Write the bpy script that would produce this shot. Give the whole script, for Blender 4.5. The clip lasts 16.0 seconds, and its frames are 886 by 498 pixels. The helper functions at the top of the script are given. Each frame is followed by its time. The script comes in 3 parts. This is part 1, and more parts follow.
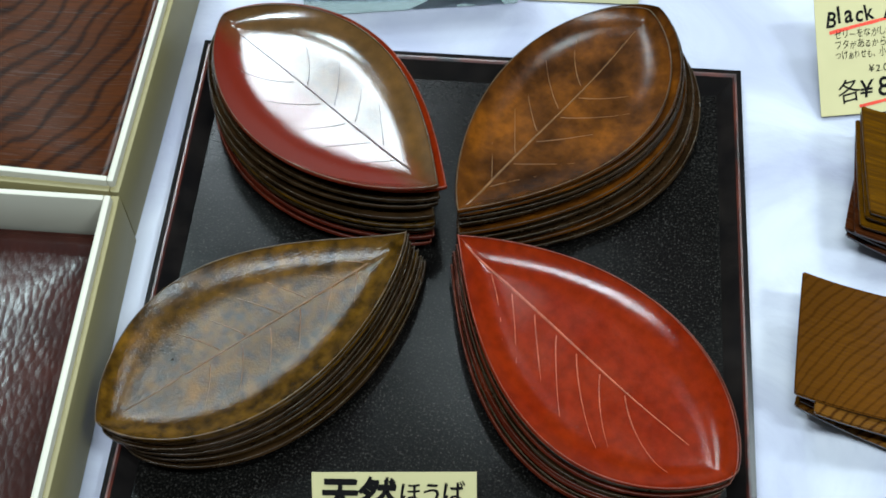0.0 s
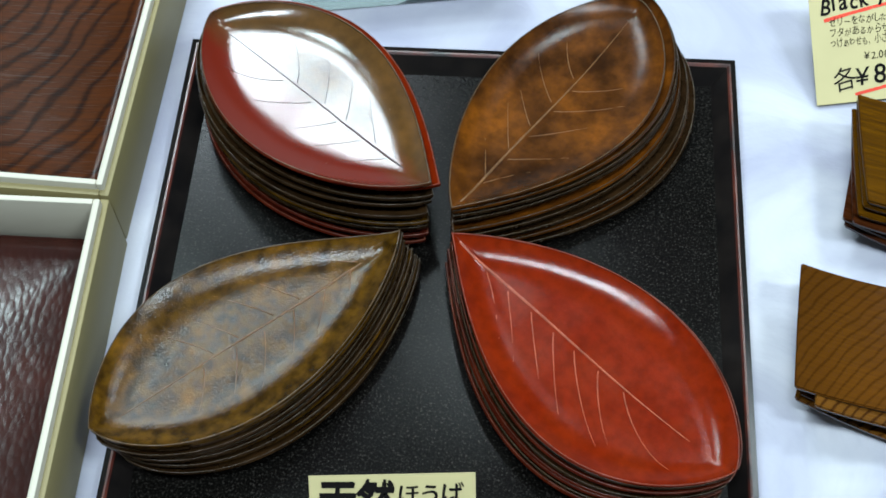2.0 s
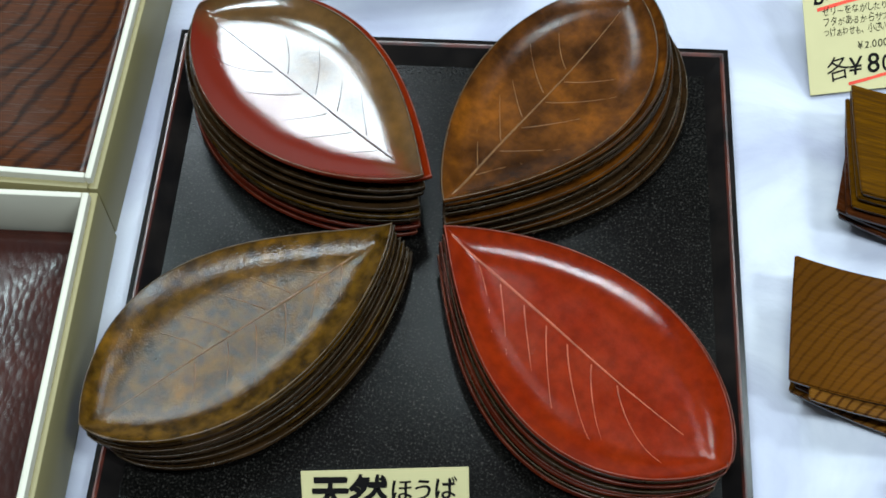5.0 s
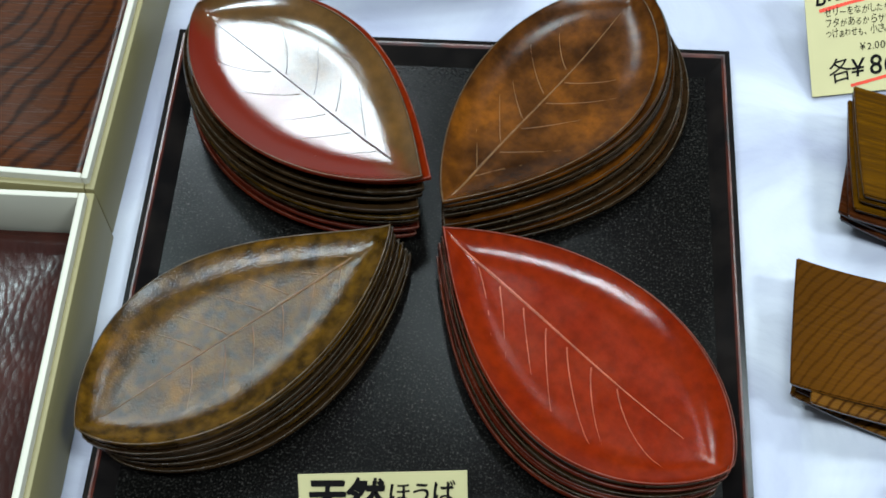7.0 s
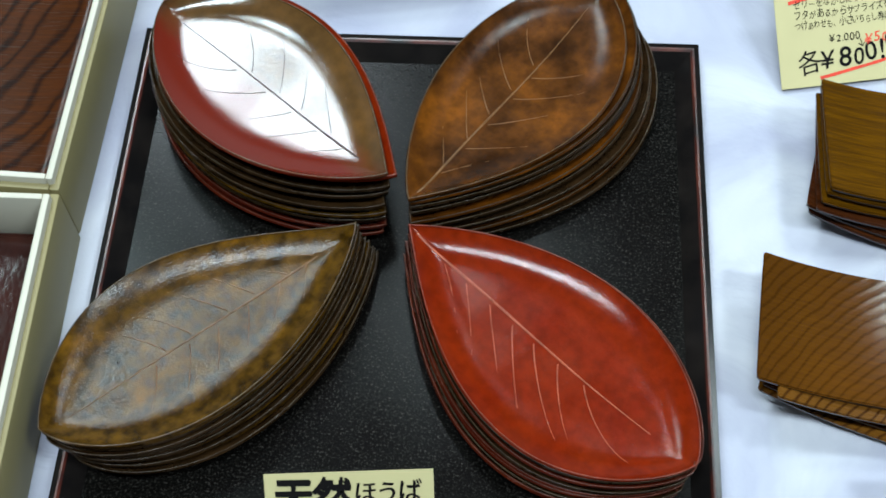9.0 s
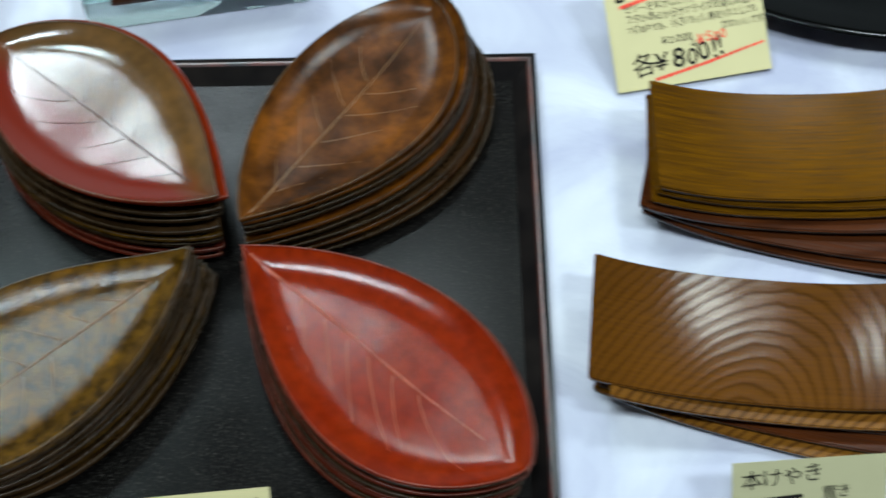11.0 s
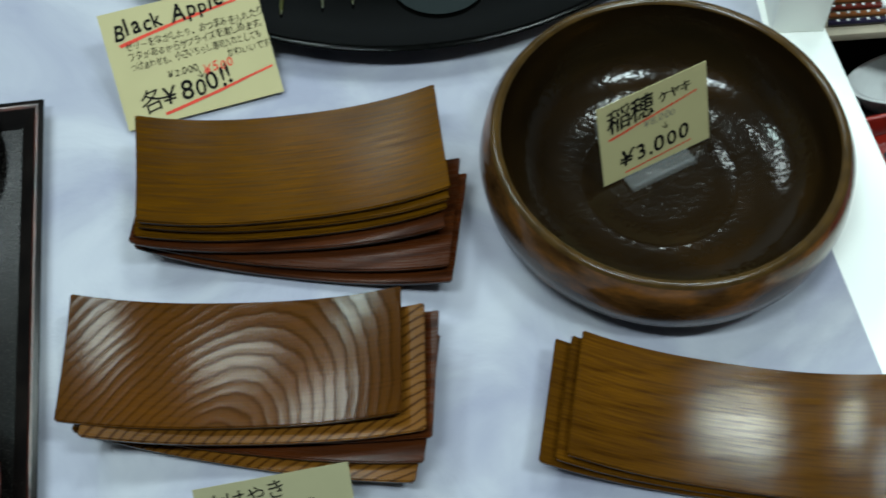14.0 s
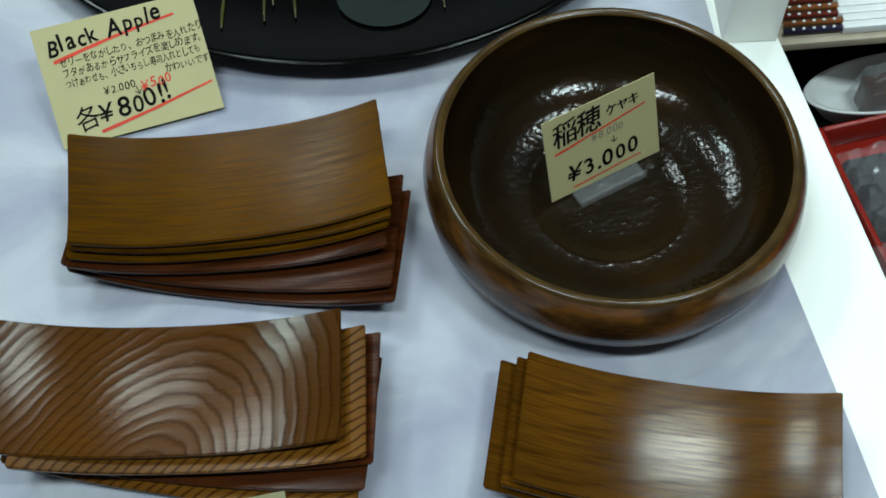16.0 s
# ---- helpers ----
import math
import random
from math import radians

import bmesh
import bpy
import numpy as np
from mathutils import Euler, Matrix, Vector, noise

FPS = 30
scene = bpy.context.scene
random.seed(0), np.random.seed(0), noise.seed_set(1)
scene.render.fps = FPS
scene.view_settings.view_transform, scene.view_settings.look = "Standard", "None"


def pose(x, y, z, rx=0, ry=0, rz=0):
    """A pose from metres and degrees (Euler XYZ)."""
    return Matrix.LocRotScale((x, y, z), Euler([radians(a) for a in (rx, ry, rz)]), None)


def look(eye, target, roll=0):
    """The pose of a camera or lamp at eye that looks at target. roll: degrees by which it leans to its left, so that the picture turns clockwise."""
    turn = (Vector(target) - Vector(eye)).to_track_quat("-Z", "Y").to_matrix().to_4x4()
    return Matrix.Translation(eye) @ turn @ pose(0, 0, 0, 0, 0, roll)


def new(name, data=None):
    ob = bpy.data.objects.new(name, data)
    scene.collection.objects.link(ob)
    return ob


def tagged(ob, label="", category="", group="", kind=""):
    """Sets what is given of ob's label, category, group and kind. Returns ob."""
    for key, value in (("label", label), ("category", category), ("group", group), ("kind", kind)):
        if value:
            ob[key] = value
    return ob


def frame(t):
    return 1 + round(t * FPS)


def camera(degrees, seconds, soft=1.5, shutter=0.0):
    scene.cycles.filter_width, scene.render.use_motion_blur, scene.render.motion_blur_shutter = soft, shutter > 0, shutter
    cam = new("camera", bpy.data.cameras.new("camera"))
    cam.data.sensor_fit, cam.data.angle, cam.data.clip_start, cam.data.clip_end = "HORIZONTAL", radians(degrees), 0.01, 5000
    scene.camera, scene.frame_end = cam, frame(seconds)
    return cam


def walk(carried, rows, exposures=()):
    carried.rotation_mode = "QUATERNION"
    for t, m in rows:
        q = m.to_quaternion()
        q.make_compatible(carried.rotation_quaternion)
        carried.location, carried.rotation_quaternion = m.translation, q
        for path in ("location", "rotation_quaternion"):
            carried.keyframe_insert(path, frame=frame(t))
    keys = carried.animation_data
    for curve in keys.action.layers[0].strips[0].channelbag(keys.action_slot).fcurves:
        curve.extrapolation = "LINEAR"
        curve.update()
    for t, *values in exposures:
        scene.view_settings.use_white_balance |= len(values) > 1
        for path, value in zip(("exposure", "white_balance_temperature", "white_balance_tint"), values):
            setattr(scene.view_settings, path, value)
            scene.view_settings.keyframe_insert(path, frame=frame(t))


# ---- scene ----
cam = camera(36.0, 16.0, soft=1.7, shutter=0.7)
PATH = [
    (0, (0.284, 0.188, 0.744), (0.142, 1.189, -0.982), -0.6),
    (0.5, (0.284, 0.192, 0.743), (0.149, 1.189, -0.985), -0.5),
    (1, (0.286, 0.195, 0.741), (0.145, 1.19, -0.989), -1.5),
    (1.5, (0.284, 0.198, 0.739), (0.145, 1.19, -0.993), -1.5),
    (2, (0.284, 0.197, 0.739), (0.149, 1.185, -0.995), -1.4),
    (2.5, (0.284, 0.194, 0.739), (0.152, 1.183, -0.994), -1.2),
    (3, (0.281, 0.192, 0.74), (0.16, 1.18, -0.995), -0.4),
    (3.5, (0.282, 0.191, 0.739), (0.164, 1.18, -0.995), -0.3),
    (4, (0.282, 0.197, 0.738), (0.161, 1.176, -1.002), -0.8),
    (6.5, (0.281, 0.206, 0.735), (0.167, 1.172, -1.013), -0.7),
    (7, (0.282, 0.207, 0.732), (0.164, 1.178, -1.013), -0.7),
    (7.5, (0.28, 0.212, 0.733), (0.17, 1.174, -1.017), -0.3),
    (8, (0.28, 0.215, 0.732), (0.17, 1.172, -1.021), -0.4),
    (8.2, (0.284, 0.217, 0.733), (0.164, 1.167, -1.023), -1.1),
    (10.3, (0.318, 0.202, 0.725), (0.228, 1.193, -1.01), -0.8),
    (10.5, (0.324, 0.215, 0.731), (0.265, 1.183, -1.018), 0.6),
    (11, (0.374, 0.21, 0.73), (0.314, 1.209, -1.002), -1.3),
    (11.5, (0.426, 0.214, 0.743), (0.385, 1.208, -0.993), -1.7),
    (12, (0.476, 0.215, 0.734), (0.454, 1.216, -0.997), -2.1),
    (12.5, (0.518, 0.211, 0.726), (0.537, 1.235, -0.992), -1.5),
    (13, (0.556, 0.205, 0.724), (0.59, 1.24, -0.988), -0.9),
    (13.5, (0.593, 0.201, 0.724), (0.661, 1.244, -0.982), -0.3),
    (14, (0.621, 0.199, 0.727), (0.704, 1.242, -0.977), -0.5),
    (14.5, (0.642, 0.191, 0.721), (0.742, 1.248, -0.974), -0.1),
    (15, (0.644, 0.192, 0.719), (0.747, 1.249, -0.976), 0.1),
    (15.5, (0.645, 0.203, 0.713), (0.751, 1.259, -0.982), 0.0),
    (16, (0.644, 0.214, 0.711), (0.758, 1.265, -0.987), 0.3),
]
walk(cam, [(t, look(eye, target, roll)) for t, eye, target, roll in PATH],
     [(0.0, 0.24, 5600, -3), (10.5, 0.18, 5610, -4), (12.0, -0.08, 5650, -8), (13.0, -0.32, 5730, -10), (14.5, -0.50, 5700, -10), (16.0, -0.55, 5700, -10)])

# ---- light ----
world = bpy.data.worlds.new("hall_air")
scene.world = world
world.use_nodes = True
world.node_tree.nodes["Background"].inputs["Color"].default_value = (0.94, 0.95, 1.0, 1)
world.node_tree.nodes["Background"].inputs["Strength"].default_value = 0.07


def ceiling_lamp(place, watts, colour, size=(0.50, 0.30)):
    """A ceiling fitting with a diffuser, facing down."""
    data = bpy.data.lights.new("hall_lamp", "AREA")
    data.shape, data.size, data.size_y, data.energy, data.color = "ELLIPSE", size[0], size[1], watts, colour
    ob = new("hall_lamp", data)
    ob.matrix_world = pose(*place)
    return ob


# a row of round fittings beyond the table, a broader one behind them, a long one over the walker
ceiling_lamp((-1.06, 1.88, 3.0), 36, (0.92, 1.0, 0.97), (0.56, 0.44))
ceiling_lamp((0.16, 2.06, 3.0), 16, (1.0, 0.99, 0.97), (0.34, 0.34))
ceiling_lamp((1.44, 1.80, 3.0), 34, (1.0, 0.99, 0.97), (0.50, 0.50))
ceiling_lamp((-0.66, 2.80, 3.0), 56, (1.0, 0.98, 0.98), (0.96, 0.62))
ceiling_lamp((-0.08, -0.10, 3.0), 70, (0.97, 0.98, 1.0), (1.15, 0.26))
# unseen lamp, added as fill to brighten the table's right-hand end
ceiling_lamp((1.75, -0.10, 3.0), 60, (0.97, 0.99, 1.0), (0.80, 0.30))

# ---- materials ----


def nodes_of(name, rough=0.5, metal=0.0, coat=0.0, spec=0.5):
    m = bpy.data.materials.new(name)
    m.use_nodes = True
    nt = m.node_tree
    b = nt.nodes["Principled BSDF"]
    b.inputs["Roughness"].default_value = rough
    b.inputs["Metallic"].default_value = metal
    b.inputs["Coat Weight"].default_value = coat
    b.inputs["Coat Roughness"].default_value = 0.12
    b.inputs["Specular IOR Level"].default_value = spec
    return m, nt, b


def tex(nt, kind, scale, vec=None, **kw):
    n = nt.nodes.new("ShaderNodeTex" + kind)
    n.inputs["Scale"].default_value = scale
    for k, v in kw.items():
        n.inputs[k].default_value = v
    if vec is not None:
        nt.links.new(vec, n.inputs["Vector"])
    return n


def ramp(nt, fac, stops):
    r = nt.nodes.new("ShaderNodeValToRGB")
    e = r.color_ramp.elements
    while len(e) < len(stops):
        e.new(0.5)
    for el, (p, c) in zip(e, stops):
        el.position, el.color = p, (*c, 1)
    nt.links.new(fac, r.inputs["Fac"])
    return r.outputs["Color"]


def mapped(nt, scale=(1, 1, 1), shift=True):
    """Object coordinates, shifted at random from thing to thing."""
    tc = nt.nodes.new("ShaderNodeTexCoord")
    mp = nt.nodes.new("ShaderNodeMapping")
    mp.inputs["Scale"].default_value = scale
    nt.links.new(tc.outputs["Object"], mp.inputs["Vector"])
    if shift:
        oi = nt.nodes.new("ShaderNodeObjectInfo")
        mul = nt.nodes.new("ShaderNodeVectorMath")
        mul.operation = "SCALE"
        mul.inputs[0].default_value = (3.1, 1.7, 2.3)
        nt.links.new(oi.outputs["Random"], mul.inputs["Scale"])
        nt.links.new(mul.outputs[0], mp.inputs["Location"])
    return mp.outputs["Vector"]


def mix(nt, fac, a, b, mode="MIX"):
    n = nt.nodes.new("ShaderNodeMix")
    n.data_type, n.blend_type = "RGBA", mode
    for sock, v in ((n.inputs[0], fac), (n.inputs[6], a), (n.inputs[7], b)):
        if isinstance(v, (int, float)):
            sock.default_value = v
        elif isinstance(v, tuple):
            sock.default_value = (*v, 1)
        else:
            nt.links.new(v, sock)
    return n.outputs[2]


def bump(nt, b, height, strength, dist=0.001, prev=None):
    n = nt.nodes.new("ShaderNodeBump")
    n.inputs["Strength"].default_value = strength
    n.inputs["Distance"].default_value = dist
    nt.links.new(height, n.inputs["Height"])
    if prev is not None:
        nt.links.new(prev, n.inputs["Normal"])
    nt.links.new(n.outputs["Normal"], b.inputs["Normal"])
    return n.outputs["Normal"]


def plain(name, colour, rough=0.5, metal=0.0, coat=0.0, vary=0.12, scale=60.0):
    m, nt, b = nodes_of(name, rough, metal, coat, 0.3)
    v = mapped(nt)
    n = tex(nt, "Noise", scale, v, Detail=5.0)
    dark = tuple(c * (1 - vary) for c in colour)
    light = tuple(min(1, c * (1 + vary)) for c in colour)
    nt.links.new(ramp(nt, n.outputs["Fac"], [(0.3, dark), (0.7, light)]), b.inputs["Base Color"])
    bump(nt, b, n.outputs["Fac"], 0.1, 0.0004)
    return m


def lacquer(name, dark, mid, light, rough, mottle, other=None, spec=0.22):
    """Wiped lacquer over leaf-textured wood; other: a second colour on one side of the midrib."""
    m, nt, b = nodes_of(name, rough, 0, 0.0, spec)
    v = mapped(nt)
    n1 = tex(nt, "Noise", 30.0, v, Detail=7.0, Roughness=0.62)
    n2 = tex(nt, "Noise", 140.0, v, Detail=4.0)
    col = ramp(nt, n1.outputs["Fac"], [(0.32, dark), (0.5, mid), (0.70, light)])
    fine = ramp(nt, n2.outputs["Fac"], [(0.35, (1 - mottle,) * 3), (0.65, (1, 1, 1))])
    col = mix(nt, 1.0, col, fine, "MULTIPLY")
    if other:
        raw = mapped(nt, shift=False)
        sep = nt.nodes.new("ShaderNodeSeparateXYZ")
        nt.links.new(raw, sep.inputs[0])
        add = nt.nodes.new("ShaderNodeMath")
        add.operation = "MULTIPLY_ADD"
        nt.links.new(n1.outputs["Fac"], add.inputs[0])
        add.inputs[1].default_value = 0.03
        nt.links.new(sep.outputs["Y"], add.inputs[2])
        mr = nt.nodes.new("ShaderNodeMapRange")
        mr.inputs["From Min"].default_value, mr.inputs["From Max"].default_value = 0.008, 0.030
        nt.links.new(add.outputs[0], mr.inputs["Value"])
        col = mix(nt, mr.outputs[0], col, other)
    nt.links.new(col, b.inputs["Base Color"])
    scr = tex(nt, "Noise", 60.0, mapped(nt, (14, 1.2, 1)), Detail=3.0)
    p = bump(nt, b, scr.outputs["Fac"], 0.09, 0.0004)
    p = bump(nt, b, n2.outputs["Fac"], 0.02, 0.0005, p)
    n3 = tex(nt, "Noise", 800.0, v, Detail=2.0)
    bump(nt, b, n3.outputs["Fac"], mottle, 0.00026, p)
    rr = ramp(nt, n1.outputs["Fac"], [(0.3, (rough * 0.8,) * 3), (0.7, (rough * 1.35,) * 3)])
    nt.links.new(rr, b.inputs["Roughness"])
    return m


def timber(name, dark, light, rings, rough, stretch=(1, 1, 1), distort=3.0, fine=0.35, centre=(0.0, -0.16, 0.0), spec=0.24, axis=None, groove=0.06):
    """Oiled wood: growth rings about a far centre, and fine pores along the grain."""
    m, nt, b = nodes_of(name, rough, 0, 0.0, spec)
    tc = nt.nodes.new("ShaderNodeTexCoord")
    mp = nt.nodes.new("ShaderNodeMapping")
    mp.inputs["Location"].default_value = centre
    mp.inputs["Scale"].default_value = stretch
    if axis is not None:                            # rings drawn out along this direction
        mp.vector_type = "TEXTURE"
        mp.inputs["Rotation"].default_value = (0, 0, radians(axis))
    nt.links.new(tc.outputs["Object"], mp.inputs["Vector"])
    oi = nt.nodes.new("ShaderNodeObjectInfo")
    w = nt.nodes.new("ShaderNodeTexWave")
    w.wave_type, w.rings_direction = "RINGS", "Z"
    w.inputs["Scale"].default_value = rings
    w.inputs["Distortion"].default_value = distort
    w.inputs["Detail"].default_value = 3.0
    w.inputs["Detail Scale"].default_value = 1.2
    nt.links.new(mp.outputs[0], w.inputs["Vector"])
    ph = nt.nodes.new("ShaderNodeMath")
    ph.operation = "MULTIPLY"
    ph.inputs[1].default_value = 20.0
    nt.links.new(oi.outputs["Random"], ph.inputs[0])
    nt.links.new(ph.outputs[0], w.inputs["Phase Offset"])
    col = ramp(nt, w.outputs["Fac"], [(0.02, dark), (0.18, tuple(0.35 * a + 0.65 * c for a, c in zip(dark, light))), (0.45, light)])
    g = tex(nt, "Noise", 30.0, mapped(nt, (1.0, 22.0, 1.0)), Detail=5.0, Roughness=0.65)
    col = mix(nt, fine, col, ramp(nt, g.outputs["Fac"], [(0.38, dark), (0.62, tuple(min(1, c * 1.15) for c in light))]))
    big = tex(nt, "Noise", 9.0, mapped(nt), Detail=2.0)
    col = mix(nt, 1.0, col, ramp(nt, big.outputs["Fac"], [(0.3, (0.7, 0.68, 0.66)), (0.7, (1.1, 1.08, 1.0))]), "MULTIPLY")
    nt.links.new(col, b.inputs["Base Color"])
    p = bump(nt, b, w.outputs["Fac"], groove, 0.0005)
    bump(nt, b, g.outputs["Fac"], 0.22 * fine, 0.0003, p)
    nt.links.new(ramp(nt, w.outputs["Fac"], [(0.05, (spec * (1 - 9 * groove),) * 3), (0.30, (spec,) * 3)]), b.inputs["Specular IOR Level"])
    nt.links.new(ramp(nt, g.outputs["Fac"], [(0.35, (rough * (1 + 0.6 * fine),) * 3), (0.6, (rough * 0.9,) * 3)]), b.inputs["Roughness"])
    return m


RED = lacquer("red_lacquer", (0.112, 0.0076, 0.0009), (0.132, 0.0104, 0.0010), (0.146, 0.0130, 0.0011), 0.13, 0.26, spec=0.17)
OLIVE = lacquer("olive_brown_lacquer", (0.0340, 0.0160, 0.0020), (0.068, 0.0320, 0.0024), (0.118, 0.051, 0.002), 0.17, 0.70, spec=0.19)
RUST = lacquer("rust_brown_lacquer", (0.0200, 0.0070, 0.0018), (0.062, 0.0195, 0.0024), (0.135, 0.040, 0.0018), 0.20, 0.35, spec=0.14)
TWO = lacquer("two_tone_lacquer", (0.0578, 0.02856, 0.00816), (0.0748, 0.0374, 0.01088), (0.0952, 0.0442, 0.0102), 0.12, 0.24, spec=0.42, other=(0.090, 0.0090, 0.0036))
DARKBROWN = lacquer("dark_brown_lacquer", (0.010, 0.005, 0.002), (0.020, 0.010, 0.0035), (0.034, 0.016, 0.005), 0.25, 0.3)
MAROONL = lacquer("maroon_lacquer", (0.045, 0.006, 0.003), (0.07, 0.010, 0.004), (0.10, 0.015, 0.004), 0.22, 0.2)
# rim colours: wear plus the light that dish edges catch, put into the colour
WORN_LIT_RED = plain("worn_lit_red_rim", (0.13, 0.024, 0.011), 0.3, vary=0.4, scale=120)
WORN_LIT_DARK = plain("worn_lit_dark_rim", (0.030, 0.018, 0.008), 0.32, vary=0.5, scale=120)
WORN_LIT_BROWN = plain("worn_lit_brown_rim", (0.058, 0.034, 0.015), 0.3, vary=0.5, scale=120)
WORN_LIT_MAROON = plain("worn_lit_maroon_rim", (0.075, 0.020, 0.010), 0.3, vary=0.5, scale=120)
VEIN_RED = plain("worn_vein_red", (0.27, 0.065, 0.030), 0.4, vary=0.4, scale=150)
VEIN_BROWN = plain("worn_vein_brown", (0.125, 0.058, 0.018), 0.4, vary=0.4, scale=150)
VEIN_DARK = plain("dark_vein", (0.034, 0.0136, 0.0068), 0.4)

GOLDEN = timber("golden_keyaki", (0.043, 0.0170, 0.0006), (0.088, 0.0365, 0.0009), 22, 0.24, (0.3, 2.2, 1), 4.0, 0.85, (0, -0.4, 0), 0.08, None, 0.006)
KEYAKI = timber("brown_keyaki", (0.038, 0.0140, 0.0018), (0.066, 0.0242, 0.0025), 60, 0.16, (1.8, 1, 1), 3.0, 0.30, (-0.018, -0.070, 0), 0.14, 62, 0.07)
AMBER = timber("amber_keyaki", (0.034, 0.0110, 0.0020), (0.125, 0.0520, 0.0060), 62, 0.30, (1.5, 1, 1), 3.0, 0.15, (0.1, -0.09, 0), 0.16, 40)
WALNUT = timber("walnut_brown", (0.040, 0.0150, 0.0012), (0.086, 0.0350, 0.0022), 14, 0.15, (0.35, 2.2, 1), 8.0, 0.70, (0.3, -0.3, 0), 0.25, None, 0.03)
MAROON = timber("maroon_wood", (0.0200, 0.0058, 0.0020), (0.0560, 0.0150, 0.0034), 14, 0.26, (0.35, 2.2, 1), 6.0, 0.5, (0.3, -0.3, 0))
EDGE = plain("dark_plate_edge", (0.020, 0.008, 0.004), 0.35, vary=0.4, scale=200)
BOXED = timber("boxed_keyaki", (0.007, 0.0032, 0.0024), (0.044, 0.0125, 0.0026), 22, 0.24, (1.6, 1, 1), 7.0, 0.35, (-0.03, 0.06, 0), 0.12, 70, 0.03)


def tray_black():
    m, nt, b = nodes_of("black_textured_lacquer", 0.2, 0, 0.0, 0.06)
    v = mapped(nt, shift=False)
    n = tex(nt, "Noise", 800.0, v, Detail=2.0)
    n2 = tex(nt, "Noise", 14.0, v, Detail=3.0)
    # lightest stop: glints of the pebbled lacquer painted in as pale specks
    nt.links.new(ramp(nt, n.outputs["Fac"], [(0.46, (0.0022, 0.0019, 0.0017)), (0.60, (0.0066, 0.0058, 0.0050)), (0.76, (0.036, 0.032, 0.028))]), b.inputs["Base Color"])
    nt.links.new(ramp(nt, n2.outputs["Fac"], [(0.3, (0.15,) * 3), (0.7, (0.24,) * 3)]), b.inputs["Roughness"])
    bump(nt, b, n.outputs["Fac"], 0.8, 0.00007)
    return m


def rim_black():
    m, nt, b = nodes_of("black_rim_lacquer", 0.16, 0, 0.0, 0.08)
    n = tex(nt, "Noise", 40.0, mapped(nt, (1, 1, 1), False), Detail=4.0)
    nt.links.new(ramp(nt, n.outputs["Fac"], [(0.35, (0.004, 0.0035, 0.0035)), (0.7, (0.010, 0.008, 0.007))]), b.inputs["Base Color"])
    return m


def rim_worn():
    """The rim's outer edge, rubbed through from black to red."""
    m, nt, b = nodes_of("worn_red_edge", 0.3, 0, 0.0)
    n = tex(nt, "Noise", 26.0, mapped(nt, (1, 1, 1), False), Detail=6.0, Roughness=0.7)
    nt.links.new(ramp(nt, n.outputs["Fac"], [(0.38, (0.008, 0.004, 0.0035)), (0.54, (0.055, 0.010, 0.005)), (0.70, (0.105, 0.030, 0.014))]), b.inputs["Base Color"])
    return m


def cloth():
    m, nt, b = nodes_of("white_cloth", 0.85, 0, 0, 0.2)
    v = mapped(nt, shift=False)
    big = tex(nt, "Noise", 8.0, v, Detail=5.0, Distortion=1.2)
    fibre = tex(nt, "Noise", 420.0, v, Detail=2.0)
    # paler and greyer blotches paint patchy sheen and shading into the cloth's colour
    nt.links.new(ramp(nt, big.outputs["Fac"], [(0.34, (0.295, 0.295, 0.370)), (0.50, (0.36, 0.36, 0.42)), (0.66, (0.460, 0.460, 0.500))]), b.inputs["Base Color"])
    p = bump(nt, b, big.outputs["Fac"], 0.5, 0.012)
    bump(nt, b, fibre.outputs["Fac"], 0.25, 0.0004, p)
    return m


def hammered():
    """Bowl inside: dark brown, small dents where the turning tool skipped."""
    m, nt, b = nodes_of("bowl_brown", 0.14, 0, 0.0, 0.26)
    v = mapped(nt, shift=False)
    n = tex(nt, "Noise", 9.0, mapped(nt, (1, 1, 4), False), Detail=5.0)
    nt.links.new(ramp(nt, n.outputs["Fac"], [(0.3, (0.0055, 0.0031, 0.0012)), (0.55, (0.012, 0.0064, 0.0019)), (0.8, (0.034, 0.0155, 0.0028))]), b.inputs["Base Color"])
    vo = tex(nt, "Voronoi", 240.0, v)
    p = bump(nt, b, vo.outputs["Distance"], 0.18, 0.0008)
    w = tex(nt, "Noise", 130.0, v, Detail=3.0)
    bump(nt, b, w.outputs["Fac"], 0.15, 0.0011, p)
    return m


def bowl_skin():
    m, nt, b = nodes_of("bowl_outside", 0.16, 0, 0.0, 0.3)
    n = tex(nt, "Noise", 26.0, mapped(nt, (1, 1, 2.5), False), Detail=6.0, Roughness=0.6)
    nt.links.new(ramp(nt, n.outputs["Fac"], [(0.36, (0.02, 0.009, 0.003)), (0.50, (0.065, 0.029, 0.008)), (0.68, (0.17, 0.065, 0.010))]), b.inputs["Base Color"])
    bump(nt, b, n.outputs["Fac"], 0.1, 0.0006)
    return m


def clear(name, tint, rough=0.05):
    m, nt, b = nodes_of(name, rough)
    b.inputs["Base Color"].default_value = (*tint, 1)
    b.inputs["Transmission Weight"].default_value = 1.0
    b.inputs["IOR"].default_value = 1.45
    return m


